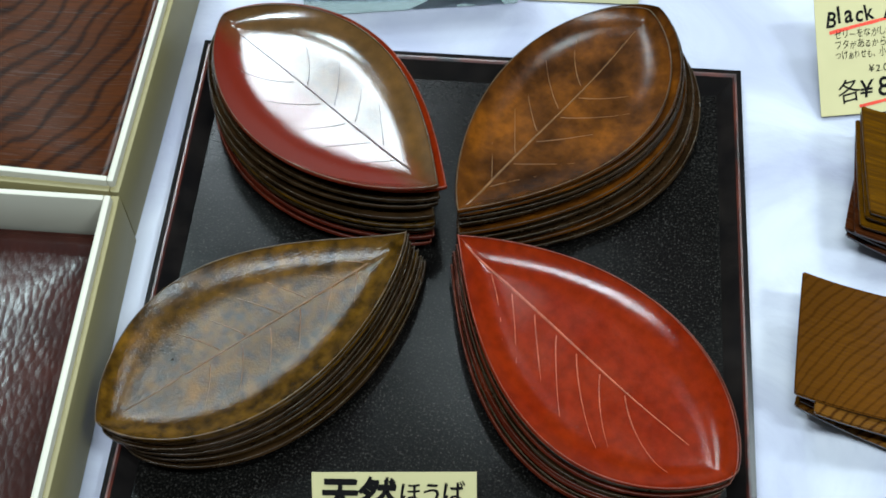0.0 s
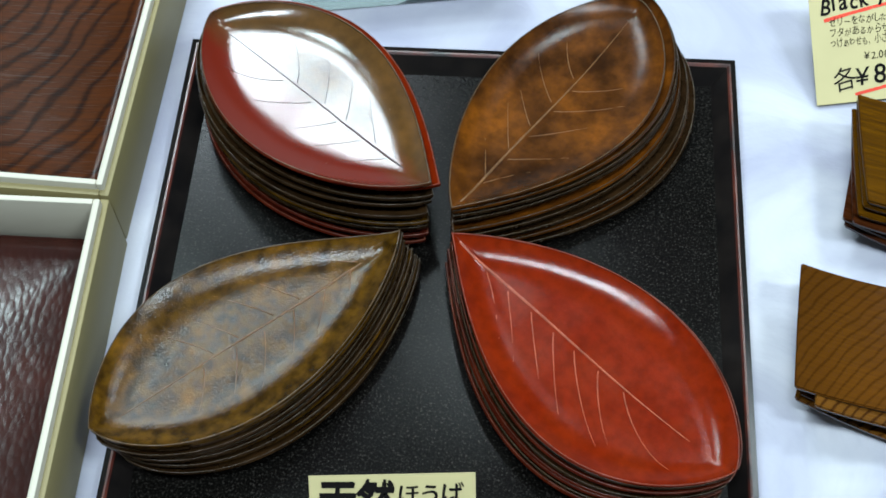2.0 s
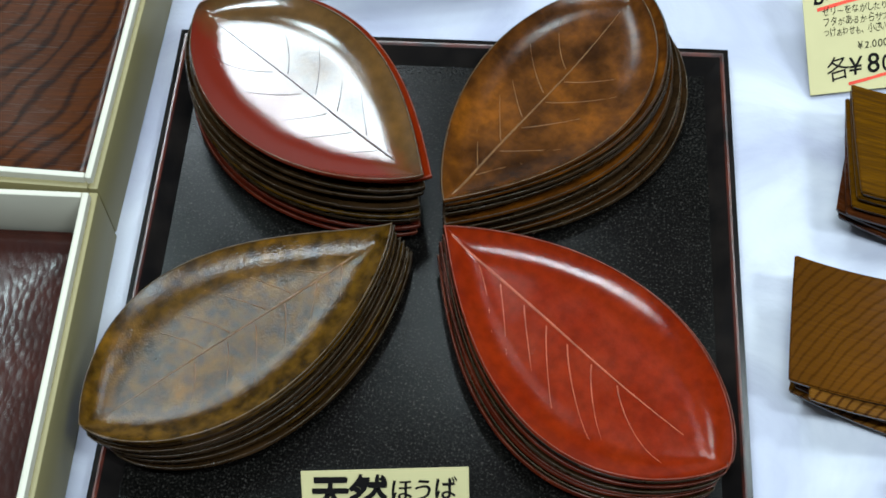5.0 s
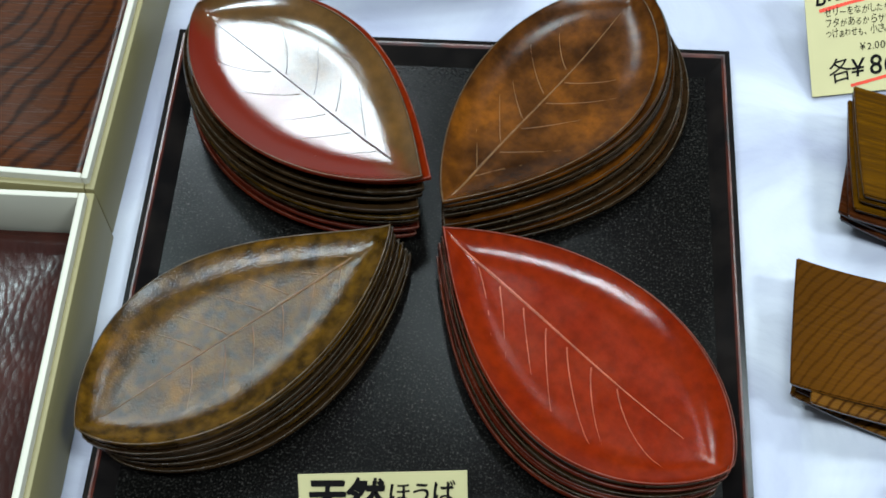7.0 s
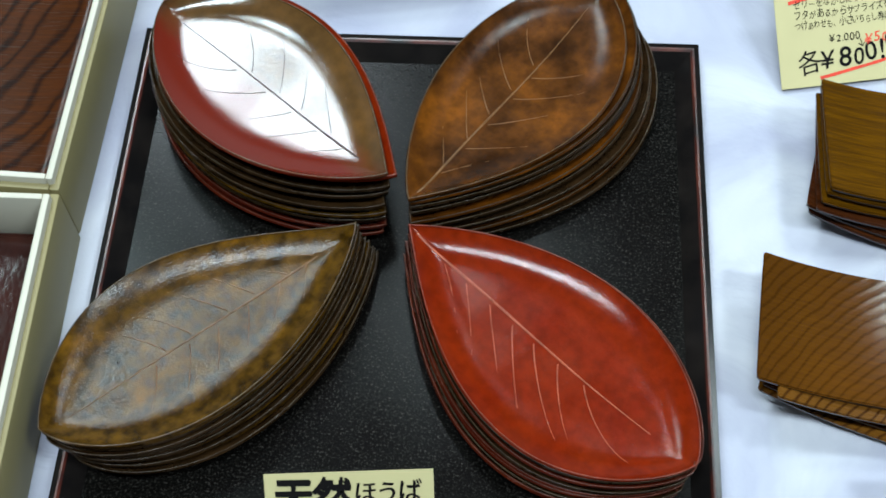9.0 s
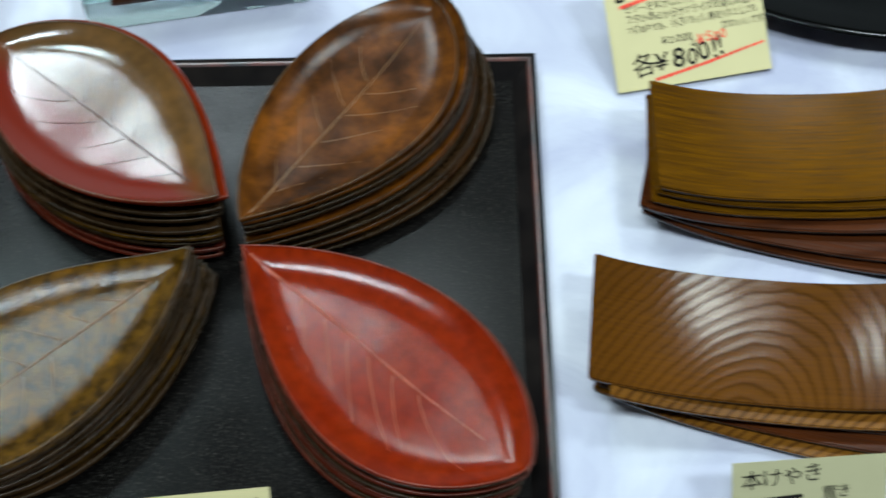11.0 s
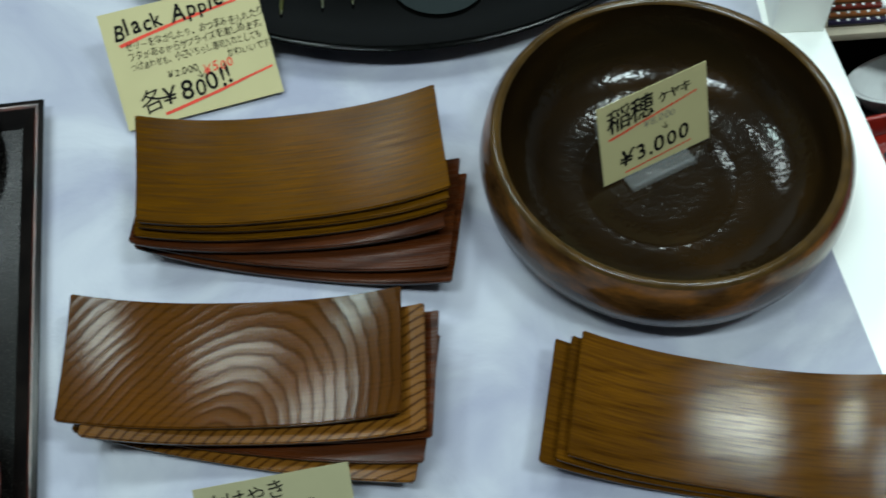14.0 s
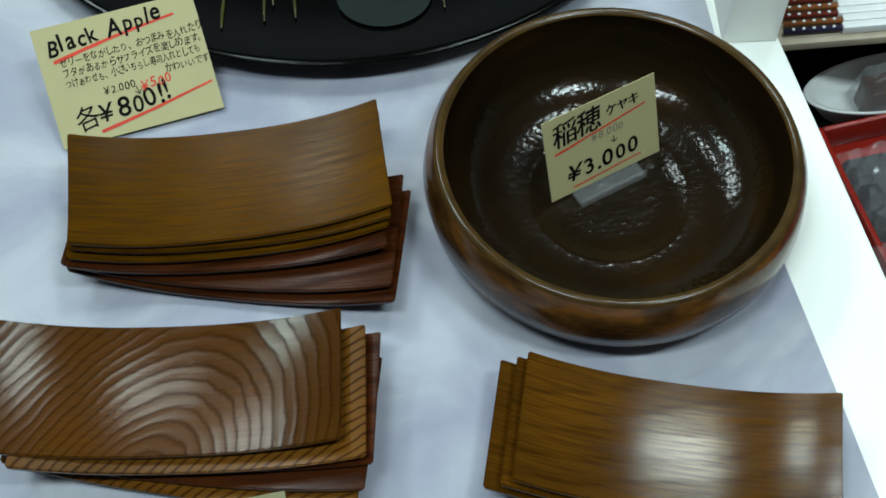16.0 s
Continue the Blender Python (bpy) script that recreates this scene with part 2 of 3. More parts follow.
def carved():
    """Dark maroon wood worked all over with a gouge."""
    m, nt, b = nodes_of("carved_maroon", 0.22, 0, 0.0, 0.3)
    n = tex(nt, "Noise", 18.0, mapped(nt), Detail=4.0)
    nt.links.new(ramp(nt, n.outputs["Fac"], [(0.3, (0.014, 0.005, 0.004)), (0.7, (0.040, 0.011, 0.007))]), b.inputs["Base Color"])
    vo = tex(nt, "Voronoi", 260.0, mapped(nt, (1.0, 0.5, 1)))
    bump(nt, b, vo.outputs["Distance"], 0.30, 0.0006)
    return m


CARVED = carved()
TRAYWORN = rim_worn()
TRAYTOP, TRAYRIM, CLOTH, BOWLIN, BOWLOUT = tray_black(), rim_black(), cloth(), hammered(), bowl_skin()
BOWLRIM = plain("bowl_rim", (0.046, 0.0245, 0.0048), 0.20, vary=0.3, scale=90)
BOARD = plain("white_board", (0.90, 0.90, 0.85), 0.45, vary=0.02, scale=12)
CARD = plain("cream_card", (0.44, 0.385, 0.195), 0.6, vary=0.03, scale=30)
CARD_GREY = plain("khaki_card", (0.30, 0.275, 0.155), 0.6, vary=0.04, scale=30)
INK = plain("black_ink", (0.006, 0.005, 0.005), 0.7)
INK.node_tree.nodes["Principled BSDF"].inputs["Specular IOR Level"].default_value = 0.06
INKRED = plain("red_ink", (0.56, 0.045, 0.02), 0.6)
INKGREY = plain("thin_ink", (0.20, 0.18, 0.13), 0.5)
CREAM = plain("cream_paper_box", (0.20, 0.168, 0.075), 0.5, vary=0.05, scale=18)
CREAMWHITE = plain("pale_box_lining", (0.44, 0.41, 0.33), 0.45, vary=0.03, scale=18)
PURPLE = plain("purple_lining", (0.06, 0.012, 0.09), 0.6)
ACRYL = plain("clear_acrylic", (0.75, 0.78, 0.78), 0.08, vary=0.02)
ACRYL.node_tree.nodes["Principled BSDF"].inputs["Alpha"].default_value = 0.06
GREENGLASS = clear("greenish_acrylic", (0.80, 0.95, 0.90), 0.12)
WRAP = plain("clear_wrap", (0.6, 0.6, 0.62), 0.07, vary=0.05)
WRAP.node_tree.nodes["Principled BSDF"].inputs["Alpha"].default_value = 0.18
WRAP.node_tree.nodes["Principled BSDF"].inputs["Specular IOR Level"].default_value = 1.0
BLACKDISH = plain("black_lacquer", (0.0012, 0.0012, 0.0010), 0.13, coat=0.0, vary=0.3)
BLACKDISH.node_tree.nodes["Principled BSDF"].inputs["Specular IOR Level"].default_value = 0.14
MOON = plain("grey_moon", (0.012, 0.016, 0.016), 0.3)
GRASS = plain("gold_green_paint", (0.034, 0.034, 0.005), 0.35, vary=0.5)
REDTRAY = plain("red_plastic", (0.23, 0.014, 0.008), 0.25, coat=0.3)
DARK = plain("dark_fabric", (0.0025, 0.0025, 0.003), 0.8)
DARK.node_tree.nodes["Principled BSDF"].inputs["Specular IOR Level"].default_value = 0.08
WHITEPLASTIC = plain("white_plastic", (0.75, 0.75, 0.74), 0.35, vary=0.04)
SHELF = plain("beige_shelf", (0.40, 0.34, 0.25), 0.5)
FLOORM = plain("grey_floor", (0.22, 0.21, 0.20), 0.6, scale=8)
WALLM = plain("hall_wall", (0.40, 0.41, 0.43), 0.8, vary=0.05, scale=3)

# ---- helpers ----


def mesh_data(name, verts, faces, material, smooth=True):
    me = bpy.data.meshes.new(name)
    me.from_pydata([tuple(v) for v in verts], [], faces)
    me.validate()
    me.materials.append(material)
    if smooth:
        me.shade_smooth()
    return me


def fix_normals(me):
    bm = bmesh.new()
    bm.from_mesh(me)
    bmesh.ops.recalc_face_normals(bm, faces=bm.faces)
    bm.to_mesh(me)
    bm.free()
    return me


def put(name, me, parent=None, m=None, label=""):
    ob = new(name, me)
    if parent is not None:
        ob.parent = parent
    if m is not None:
        ob.matrix_local = m
    if label:
        ob["label"] = label
    return ob


def block(name, lo, hi, material, bevel=0.001, seg=2):
    bm = bmesh.new()
    bmesh.ops.create_cube(bm, size=1)
    size = [b - a for a, b in zip(lo, hi)]
    for v in bm.verts:
        v.co = [a + (c + 0.5) * s for a, c, s in zip(lo, v.co, size)]
    if bevel:
        bmesh.ops.bevel(bm, geom=bm.edges[:], offset=bevel, segments=seg, affect="EDGES", profile=0.5)
    me = bpy.data.meshes.new(name)
    bm.to_mesh(me)
    bm.free()
    me.materials.append(material)
    me.shade_smooth()
    me.set_sharp_from_angle(angle=radians(40))
    return me


def lathe(name, profile, material, n=96):
    """A turned form from (radius, height) pairs."""
    vs, fs = [], []
    k = len(profile)
    for j in range(n):
        a = 2 * math.pi * j / n
        for r, z in profile:
            vs.append((r * math.cos(a), r * math.sin(a), z))
    for j in range(n):
        for i in range(k - 1):
            a, b = j * k + i, ((j + 1) % n) * k + i
            fs.append((a, b, b + 1, a + 1))
    return fix_normals(mesh_data(name, vs, fs, material))


def tube(name, pts, radii, material, sides=6, flat=1.0):
    """A thin tapered rod along pts."""
    vs, fs = [], []
    pts = [Vector(p) for p in pts]
    for i, p in enumerate(pts):
        d = (pts[min(i + 1, len(pts) - 1)] - pts[max(i - 1, 0)]).normalized()
        side = d.cross(Vector((0, 0, 1)))
        side = side.normalized() if side.length > 1e-6 else Vector((1, 0, 0))
        up = side.cross(d)
        for k in range(sides):
            a = 2 * math.pi * k / sides
            vs.append(p + radii[i] * (math.cos(a) * side + flat * math.sin(a) * up))
    for i in range(len(pts) - 1):
        for k in range(sides):
            a, b = i * sides + k, i * sides + (k + 1) % sides
            fs.append((a, b, b + sides, a + sides))
    fs.append(tuple(range(sides))[::-1])
    fs.append(tuple((len(pts) - 1) * sides + k for k in range(sides)))
    return mesh_data(name, vs, fs, material)


# ---- the setting ----
def sheet(name, corners, z0, z1, material, bevel=0.0008):
    """A flat slab with the given corners."""
    bm = bmesh.new()
    lowv = [bm.verts.new((x, y, z0)) for x, y in corners]
    topv = [bm.verts.new((x, y, z1)) for x, y in corners]
    n = len(corners)
    bm.faces.new(topv)
    bm.faces.new(lowv[::-1])
    for i in range(n):
        bm.faces.new((lowv[i], lowv[(i + 1) % n], topv[(i + 1) % n], topv[i]))
    bmesh.ops.recalc_face_normals(bm, faces=bm.faces)
    if bevel:
        bmesh.ops.bevel(bm, geom=bm.edges[:], offset=bevel, segments=2, affect="EDGES", profile=0.5)
    me = bpy.data.meshes.new(name)
    bm.to_mesh(me)
    bm.free()
    me.materials.append(material)
    return me


def edge_x(y):
    """The table's right-hand edge."""
    return 0.937 + (0.797 - y) * 0.108


tagged(put("floor", block("floor", (-3.5, -3.5, -0.80), (4.5, 4.5, -0.75), FLOORM, 0)), "grey hall floor beneath the sales tables", "floor", kind="structure")
for nm, lo, hi in (("wall_north", (-3.5, 4.5, -0.8), (4.5, 4.6, 2.8)), ("wall_south", (-3.5, -3.6, -0.8), (4.5, -3.5, 2.8)),
                   ("wall_west", (-3.6, -3.6, -0.8), (-3.5, 4.6, 2.8)), ("wall_east", (4.5, -3.6, -0.8), (4.6, 4.6, 2.8))):
    tagged(put(nm, block(nm, lo, hi, WALLM, 0)), "plain pale hall wall", "wall", kind="structure")

tagged(put("ceiling", block("ceiling", (-3.5, -3.5, 3.4), (4.5, 4.5, 3.5), WALLM, 0)), "plain grey hall ceiling", "ceiling", kind="structure")
for nm, lo, hi in (("trim_north", (-3.5, 4.5, 2.8), (4.5, 4.6, 3.5)), ("trim_south", (-3.5, -3.6, 2.8), (4.5, -3.5, 3.5)),
                   ("trim_west", (-3.6, -3.6, 2.8), (-3.5, 4.6, 3.5)), ("trim_east", (4.5, -3.6, 2.8), (4.6, 4.6, 3.5))):
    tagged(put(nm, block(nm, lo, hi, WALLM, 0)), "plain pale upper wall", "wall", kind="structure")

table = tagged(new("sales_table"), "white-topped sales table under a pale cloth", "table")
put("tabletop", sheet("tabletop", [(-0.75, 0.10), (edge_x(0.10), 0.10), (edge_x(1.25), 1.25), (-0.75, 1.25)], -0.025, 0.0, BOARD, 0.002), table, label="glossy white board top")
for x, y in ((-0.70, 0.15), (0.95, 0.15), (-0.70, 1.2), (0.85, 1.2)):
    put("leg", block("leg", (x - 0.02, y - 0.02, -0.75), (x + 0.02, y + 0.02, -0.026), DARK, 0.003), table)


def cloth_mesh():
    """Thin cloth over the table with soft creases; it stops short of the right-hand edge."""
    nx, ny = 220, 140
    vs, fs = [], []
    for j in range(ny + 1):
        y = 0.11 + 1.13 * j / ny
        xr = 0.893 + max(0.0, 0.66 - y) * 0.105
        for i in range(nx + 1):
            x = -0.74 + (xr + 0.74) * i / nx
            z = 0.0026 + 0.0014 * noise.noise((x * 5, y * 5, 0.3)) + 0.0009 * noise.noise((x * 14, y * 9, 2.1)) + 0.0010 * max(0.0, 0.22 - abs(noise.noise((x * 6 + 4, y * 7, 5.2)))) ** 2 * 20
            vs.append((x, y, z))
    for j in range(ny):
        for i in range(nx):
            a = j * (nx + 1) + i
            fs.append((a, a + 1, a + nx + 2, a + nx + 1))
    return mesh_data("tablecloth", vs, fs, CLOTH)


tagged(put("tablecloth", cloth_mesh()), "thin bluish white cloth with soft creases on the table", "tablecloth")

# ---- black tray ----


def tray():
    top = tagged(new("serving_tray"), "square black lacquer tray with red-worn raised rim", "tray")
    # rim corners, a little out of square
    cs = [Vector((0.0560, 0.371)), Vector((0.4240, 0.389)), Vector((0.404, 0.774)), Vector((0.041, 0.754))]
    mid = sum(cs, Vector((0, 0))) / 4

    def ring(inset, z):
        return [(*(c + (mid - c).normalized() * inset * 1.414), z) for c in cs]
    def band(name, rings, material, label):
        vs = [v for r in rings for v in r]
        fs = []
        for k in range(len(rings) - 1):
            for i in range(4):
                fs.append((k * 4 + i, k * 4 + (i + 1) % 4, k * 4 + 4 + (i + 1) % 4, k * 4 + 4 + i))
        me = fix_normals(mesh_data(name, vs, fs, material, False))
        bm = bmesh.new()
        bm.from_mesh(me)
        bmesh.ops.subdivide_edges(bm, edges=[e for e in bm.edges if e.calc_length() > 0.05], cuts=20)
        bm.to_mesh(me)
        bm.free()
        put(name, me, top, label=label)
    band("rim_outside", [ring(0.006, 0.003), ring(0.0004, 0.0130), ring(0.0, 0.0140), ring(0.0004, 0.0152), ring(0.0036, 0.0155)], TRAYRIM, "gloss black outer face")
    band("rim_edge", [ring(0.0036, 0.0155), ring(0.0048, 0.0154), ring(0.0060, 0.0145)], TRAYWORN, "edge rubbed through to red")
    band("rim", [ring(0.0060, 0.0145), ring(0.0165, 0.0062)], TRAYRIM, "gloss black sloping rim")
    put("base", sheet("base", [tuple(Vector(v[:2])) for v in ring(0.0155, 0)], 0.0035, 0.0065, TRAYTOP, 0), top, label="pebbled matt black base")
    return top


tray()

# ---- leaf dishes ----


def half(u, W, p, q):
    """Half the leaf's width at u: widest at p / (p + q), W there; p and q sharpen the stalk end and the far end."""
    um = p / (p + q)
    u = min(0.9999, max(0.0001, u))
    return W * (u / um) ** p * ((1 - u) / (1 - um)) ** q


def ends(u):
    """How far the dish rises along its length, most of all at the far end."""
    return 0.0012 * (2 * u - 1) ** 2 + 0.0034 * max(0.0, (u - 0.62) / 0.38) ** 2


def leaf_z(u, y, L, left, right, depth):
    w = half(u, *(left if y > 0 else right)) * L
    d = max(0.0, w - abs(y))
    return depth * max(0.0, 1 - d / 0.023) ** 2 + ends(u)


def leaf_mesh(L, left, right, depth, material, thick=0.0032):
    """A dish the shape of a broad leaf: flat in the middle, the rim turned up all round."""
    nu, nv = 72, 18
    vs, fs = [], []
    vv = [math.sin(math.pi / 2 * (2 * i / nv - 1)) for i in range(nv + 1)]
    for k in range(nu + 1):
        u = 0.5 - 0.5 * math.cos(math.pi * (0.012 + 0.976 * k / nu))
        wl, wr = half(u, *left) * L, half(u, *right) * L
        wob = 0.00012 * noise.noise((u * 9, L * 40, 0))
        top, low = [], []
        for v in vv:
            y = v * (wl if v > 0 else wr)
            top.append((u * L, y, leaf_z(u, y, L, left, right, depth) + wob))
        for v in vv[::-1]:
            y = v * (wl if v > 0 else wr) * 0.985
            low.append((u * L, y, leaf_z(u, y / 0.985, L, left, right, depth) - thick + wob))
        e1 = (u * L, wl + 0.0006, depth - thick * 0.45 + ends(u) + wob)
        e0 = (u * L, -wr - 0.0006, depth - thick * 0.45 + ends(u) + wob)
        vs += top + [e1] + low + [e0]
    n = 2 * (nv + 1) + 2
    for k in range(nu):
        for i in range(n):
            a, b = k * n + i, k * n + (i + 1) % n
            fs.append((a, b, b + n, a + n))
    fs.append(tuple(range(n))[::-1])
    fs.append(tuple(nu * n + i for i in range(n)))
    me = fix_normals(mesh_data("leaf_dish", vs, fs, material))
    me.set_sharp_from_angle(angle=radians(50))
    return me


RIMS = {}


def add_rim(dish, L, left, right, depth, material):
    """The worn edge round a leaf dish, with its caught light painted in."""
    key = (round(L, 4), left, right, material.name)
    if key not in RIMS:
        pts = []
        us = [0.5 - 0.5 * math.cos(math.pi * (0.012 + 0.976 * k / 60)) for k in range(61)]
        for sgn, side, seq in ((1, left, us), (-1, right, us[::-1])):
            for u in seq:
                pts.append((u * L, sgn * (half(u, *side) * L - 0.0004), depth + ends(u) - 0.0001))
        pts.append(pts[0])
        RIMS[key] = tube("rim", pts, [0.00038 + 0.00016 * noise.noise((k * 0.31, L * 70, 0)) for k in range(len(pts))], material, 5, 0.8)
    put("rim", RIMS[key], dish, label="worn edge, coloured paler as if catching light")


def add_veins(dish, L, left, right, depth, material, rib, pairs, rise, start=0.04, end=0.93, reach=0.72, lift=0.0, sides=(1, -1)):
    """Raised midrib, and side veins that leave it in pairs."""
    def at(u, y):
        return (u * L, y, leaf_z(u, y, L, left, right, depth) + lift)
    us = [start + (end - start) * i / 24 for i in range(25)]
    put("midrib", tube("midrib", [at(u, 0.0008 * math.sin(u * 7)) for u in us], [rib * (1 - 0.75 * i / 24) for i in range(25)], material, 6, 0.7), dish)
    for i in range(pairs):
        for sgn, side in ((1, left), (-1, right)):
            if sgn not in sides:
                continue
            u0 = start + 0.10 + (0.62 - start) * (i + 0.3 * (sgn > 0) + random.uniform(-0.1, 0.1)) / pairs
            du = rise * random.uniform(0.8, 1.2)
            pts = []
            far = reach * random.uniform(0.75, 1.0)
            for k in range(9):
                f = 0.08 + 0.92 * k / 8
                u = min(0.97, u0 + du * f ** 1.25)
                pts.append(at(u, sgn * f * far * half(u, *side) * L))
            put("vein", tube("vein", pts, [rib * 0.42 * (1 - 0.7 * k / 8) for k in range(9)], material, 5, 0.6), dish)


def leaf_stack(tip, L, angle, lean, left, right, depth, count, ztop, drift, turn, top_mat, mats, veins, label, group, scale=1.0, pitch=0.0, peek=None):
    """A stack from the tray's base up to ztop; drift is how far the lowest dish's tip lies from the topmost one's."""
    dishes = {}
    z0 = 0.0105
    for i in range(count):
        f = 1 - i / (count - 1)                     # 1 at the bottom
        g = f if f > 0.42 else 0.3 * f                # the upper dishes lie close together
        x = tip[0] + drift[0] * g + random.uniform(-1, 1) * 0.0012 * (f > 0)
        y = tip[1] + drift[1] * g + random.uniform(-1, 1) * 0.0012 * (f > 0)
        z = z0 + (ztop - depth - z0) * (1 - f)
        if peek and i == count - 2:
            x, y = tip[0] + peek[0], tip[1] + peek[1]
        m = pose(x, y, z, 0, 0, angle + turn * g + random.uniform(-1.2, 1.2) * (f > 0)) @ pose(0, 0, 0, pitch * (1 - f), lean * (1 - f), 0)
        if i == count - 1:
            ob = put("leaf_dish", leaf_mesh(L, left, right, depth, top_mat), None, m)
            add_rim(ob, L, left, right, depth, WORN_LIT_RED if top_mat is RED else WORN_LIT_BROWN)
            add_veins(ob, L, left, right, depth, *veins)
            tagged(ob, label, "dish", group)
        else:
            mat = mats[i % len(mats)]
            if mat.name not in dishes:
                dishes[mat.name] = leaf_mesh(L * scale, left, right, depth, mat)
            ob = put("leaf_dish", dishes[mat.name], None, m)
            add_rim(ob, L * scale, left, right, depth, WORN_LIT_RED if mat is RED else WORN_LIT_MAROON if mat is MAROONL else WORN_LIT_DARK)
            tagged(ob, "leaf-shaped lacquer dish nested in a stack on the tray", "dish", group)


leaf_stack((0.234, 0.600), 0.2100, -37.25, 2.7, (0.2461, 0.95, 0.75), (0.2738, 1.05, 0.75), 0.0074, 12, 0.051, (-0.003, -0.004), -1.8, RED, [MAROONL, MAROONL, DARKBROWN, MAROONL],
           (VEIN_RED, 0.0010, 7, 0.20, 0.03, 0.86, 0.75, 0.0, (-1,)), "glossy vermilion leaf-shaped lacquer dish topping a stack", "red leaf dishes")
leaf_stack((0.204, 0.598), 0.2073, -136.8, 0.8, (0.2358, 0.85, 0.65), (0.2547, 1.25, 0.85), 0.0074, 13, 0.052, (0.011, -0.001), 0.0, OLIVE, [DARKBROWN, DARKBROWN, OLIVE],
           (VEIN_BROWN, 0.0009, 6, 0.10), "olive-brown leaf-shaped lacquer dish with worn sheen", "olive leaf dishes")
leaf_stack((0.233, 0.611), 0.2040, 59.3, 3.6, (0.2277, 0.85, 0.65), (0.2605, 1.0, 0.70), 0.0070, 9, 0.060, (0.004, -0.006), -6.0, RUST, [DARKBROWN, RUST, DARKBROWN],
           (VEIN_BROWN, 0.0008, 5, 0.15), "rust-brown leaf-shaped lacquer dish with faint veins", "brown leaf dishes", scale=1.04)
leaf_stack((0.220, 0.624), 0.1932, 143.4, 2.4, (0.2674, 0.80, 0.70), (0.2806, 1.05, 0.70), 0.0070, 9, 0.066, (-0.003, -0.011), -2.0, TWO, [MAROONL, MAROONL, DARKBROWN, OLIVE, DARKBROWN, DARKBROWN, DARKBROWN, RED],
           (VEIN_DARK, 0.0008, 5, 0.17), "brown and red leaf-shaped lacquer dish with bright gloss", "two-tone leaf dishes", peek=(0.0045, 0.0035), scale=1.03)

# ---- curved rectangular plates ----


def curved_plate(name, L, W, sag, material, thick=0.0042):
    """A rectangular wooden plate, bent so that both ends rise."""
    nx, ny = 40, 8
    bm = bmesh.new()
    grid = {}
    for lay, dz in ((0, 0.0), (1, -thick)):
        for i in range(nx + 1):
            for j in range(ny + 1):
                x, y = L * (i / nx - 0.5), W * (j / ny - 0.5)
                z = sag * abs(2 * i / nx - 1) ** 2.4 + dz + 0.0021 * (2 * j / ny - 1) ** 2
                grid[lay, i, j] = bm.verts.new((x * (1 if lay == 0 else 0.994), y * (1 if lay == 0 else 0.985), z))
    for i in range(nx):
        for j in range(ny):
            bm.faces.new((grid[0, i, j], grid[0, i + 1, j], grid[0, i + 1, j + 1], grid[0, i, j + 1]))
            bm.faces.new((grid[1, i, j], grid[1, i, j + 1], grid[1, i + 1, j + 1], grid[1, i + 1, j]))
    for i in range(nx):
        for j, s in ((0, 1), (ny, -1)):
            q = (grid[0, i, j], grid[1, i, j], grid[1, i + 1, j], grid[0, i + 1, j])
            bm.faces.new(q[::s])
    for j in range(ny):
        for i, s in ((0, 1), (nx, -1)):
            q = (grid[0, i, j], grid[0, i, j + 1], grid[1, i, j + 1], grid[1, i, j])
            bm.faces.new(q[::s])
    bmesh.ops.recalc_face_normals(bm, faces=bm.faces)
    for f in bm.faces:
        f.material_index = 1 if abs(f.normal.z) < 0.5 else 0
    sharp = [e for e in bm.edges if len(e.link_faces) == 2 and e.calc_face_angle() > 0.9]
    bmesh.ops.bevel(bm, geom=sharp, offset=0.0009, segments=2, affect="EDGES")
    me = bpy.data.meshes.new(name)
    bm.to_mesh(me)
    bm.free()
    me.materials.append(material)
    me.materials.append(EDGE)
    me.shade_smooth()
    me.set_sharp_from_angle(angle=radians(24))
    return me


def plate_stack(rows, L, W, sag, group, words):
    """rows: x, y of the middle, height of the middle's top, turn in degrees, material, extra length; bottom first."""
    for x, y, z, a, mat, longer in rows:
        ob = put("curved_plate", curved_plate("curved_plate", L + longer, W, sag, mat), None, pose(x, y, z, 0, 0, a))
        tagged(ob, words[mat.name], "plate", group)


WORDS = {"golden_keyaki": "golden wooden plate with upturned ends, glossy grain", "brown_keyaki": "dark brown wooden plate with bold growth rings",
         "amber_keyaki": "amber wooden plate with striped grain in a stack", "walnut_brown": "brown oiled wooden plate with upturned ends",
         "maroon_wood": "dark maroon wooden plate low in the stack"}
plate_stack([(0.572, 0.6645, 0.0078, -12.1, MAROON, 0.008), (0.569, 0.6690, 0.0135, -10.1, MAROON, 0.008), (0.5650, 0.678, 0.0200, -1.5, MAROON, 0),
             (0.5653, 0.684, 0.0255, 0.9, GOLDEN, 0), (0.567, 0.6868, 0.0310, 0.9, GOLDEN, 0), (0.5673, 0.6894, 0.0360, 2.4, GOLDEN, 0)],
            0.1865, 0.079, 0.0165, "golden plates", WORDS)
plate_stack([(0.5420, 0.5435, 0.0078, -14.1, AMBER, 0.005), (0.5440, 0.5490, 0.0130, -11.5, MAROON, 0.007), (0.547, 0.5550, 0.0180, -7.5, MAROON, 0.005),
             (0.543, 0.551, 0.0235, -3.9, AMBER, 0), (0.5305, 0.5595, 0.0290, -3.5, KEYAKI, 0)],
            0.1905, 0.080, 0.0155, "keyaki plates", WORDS)
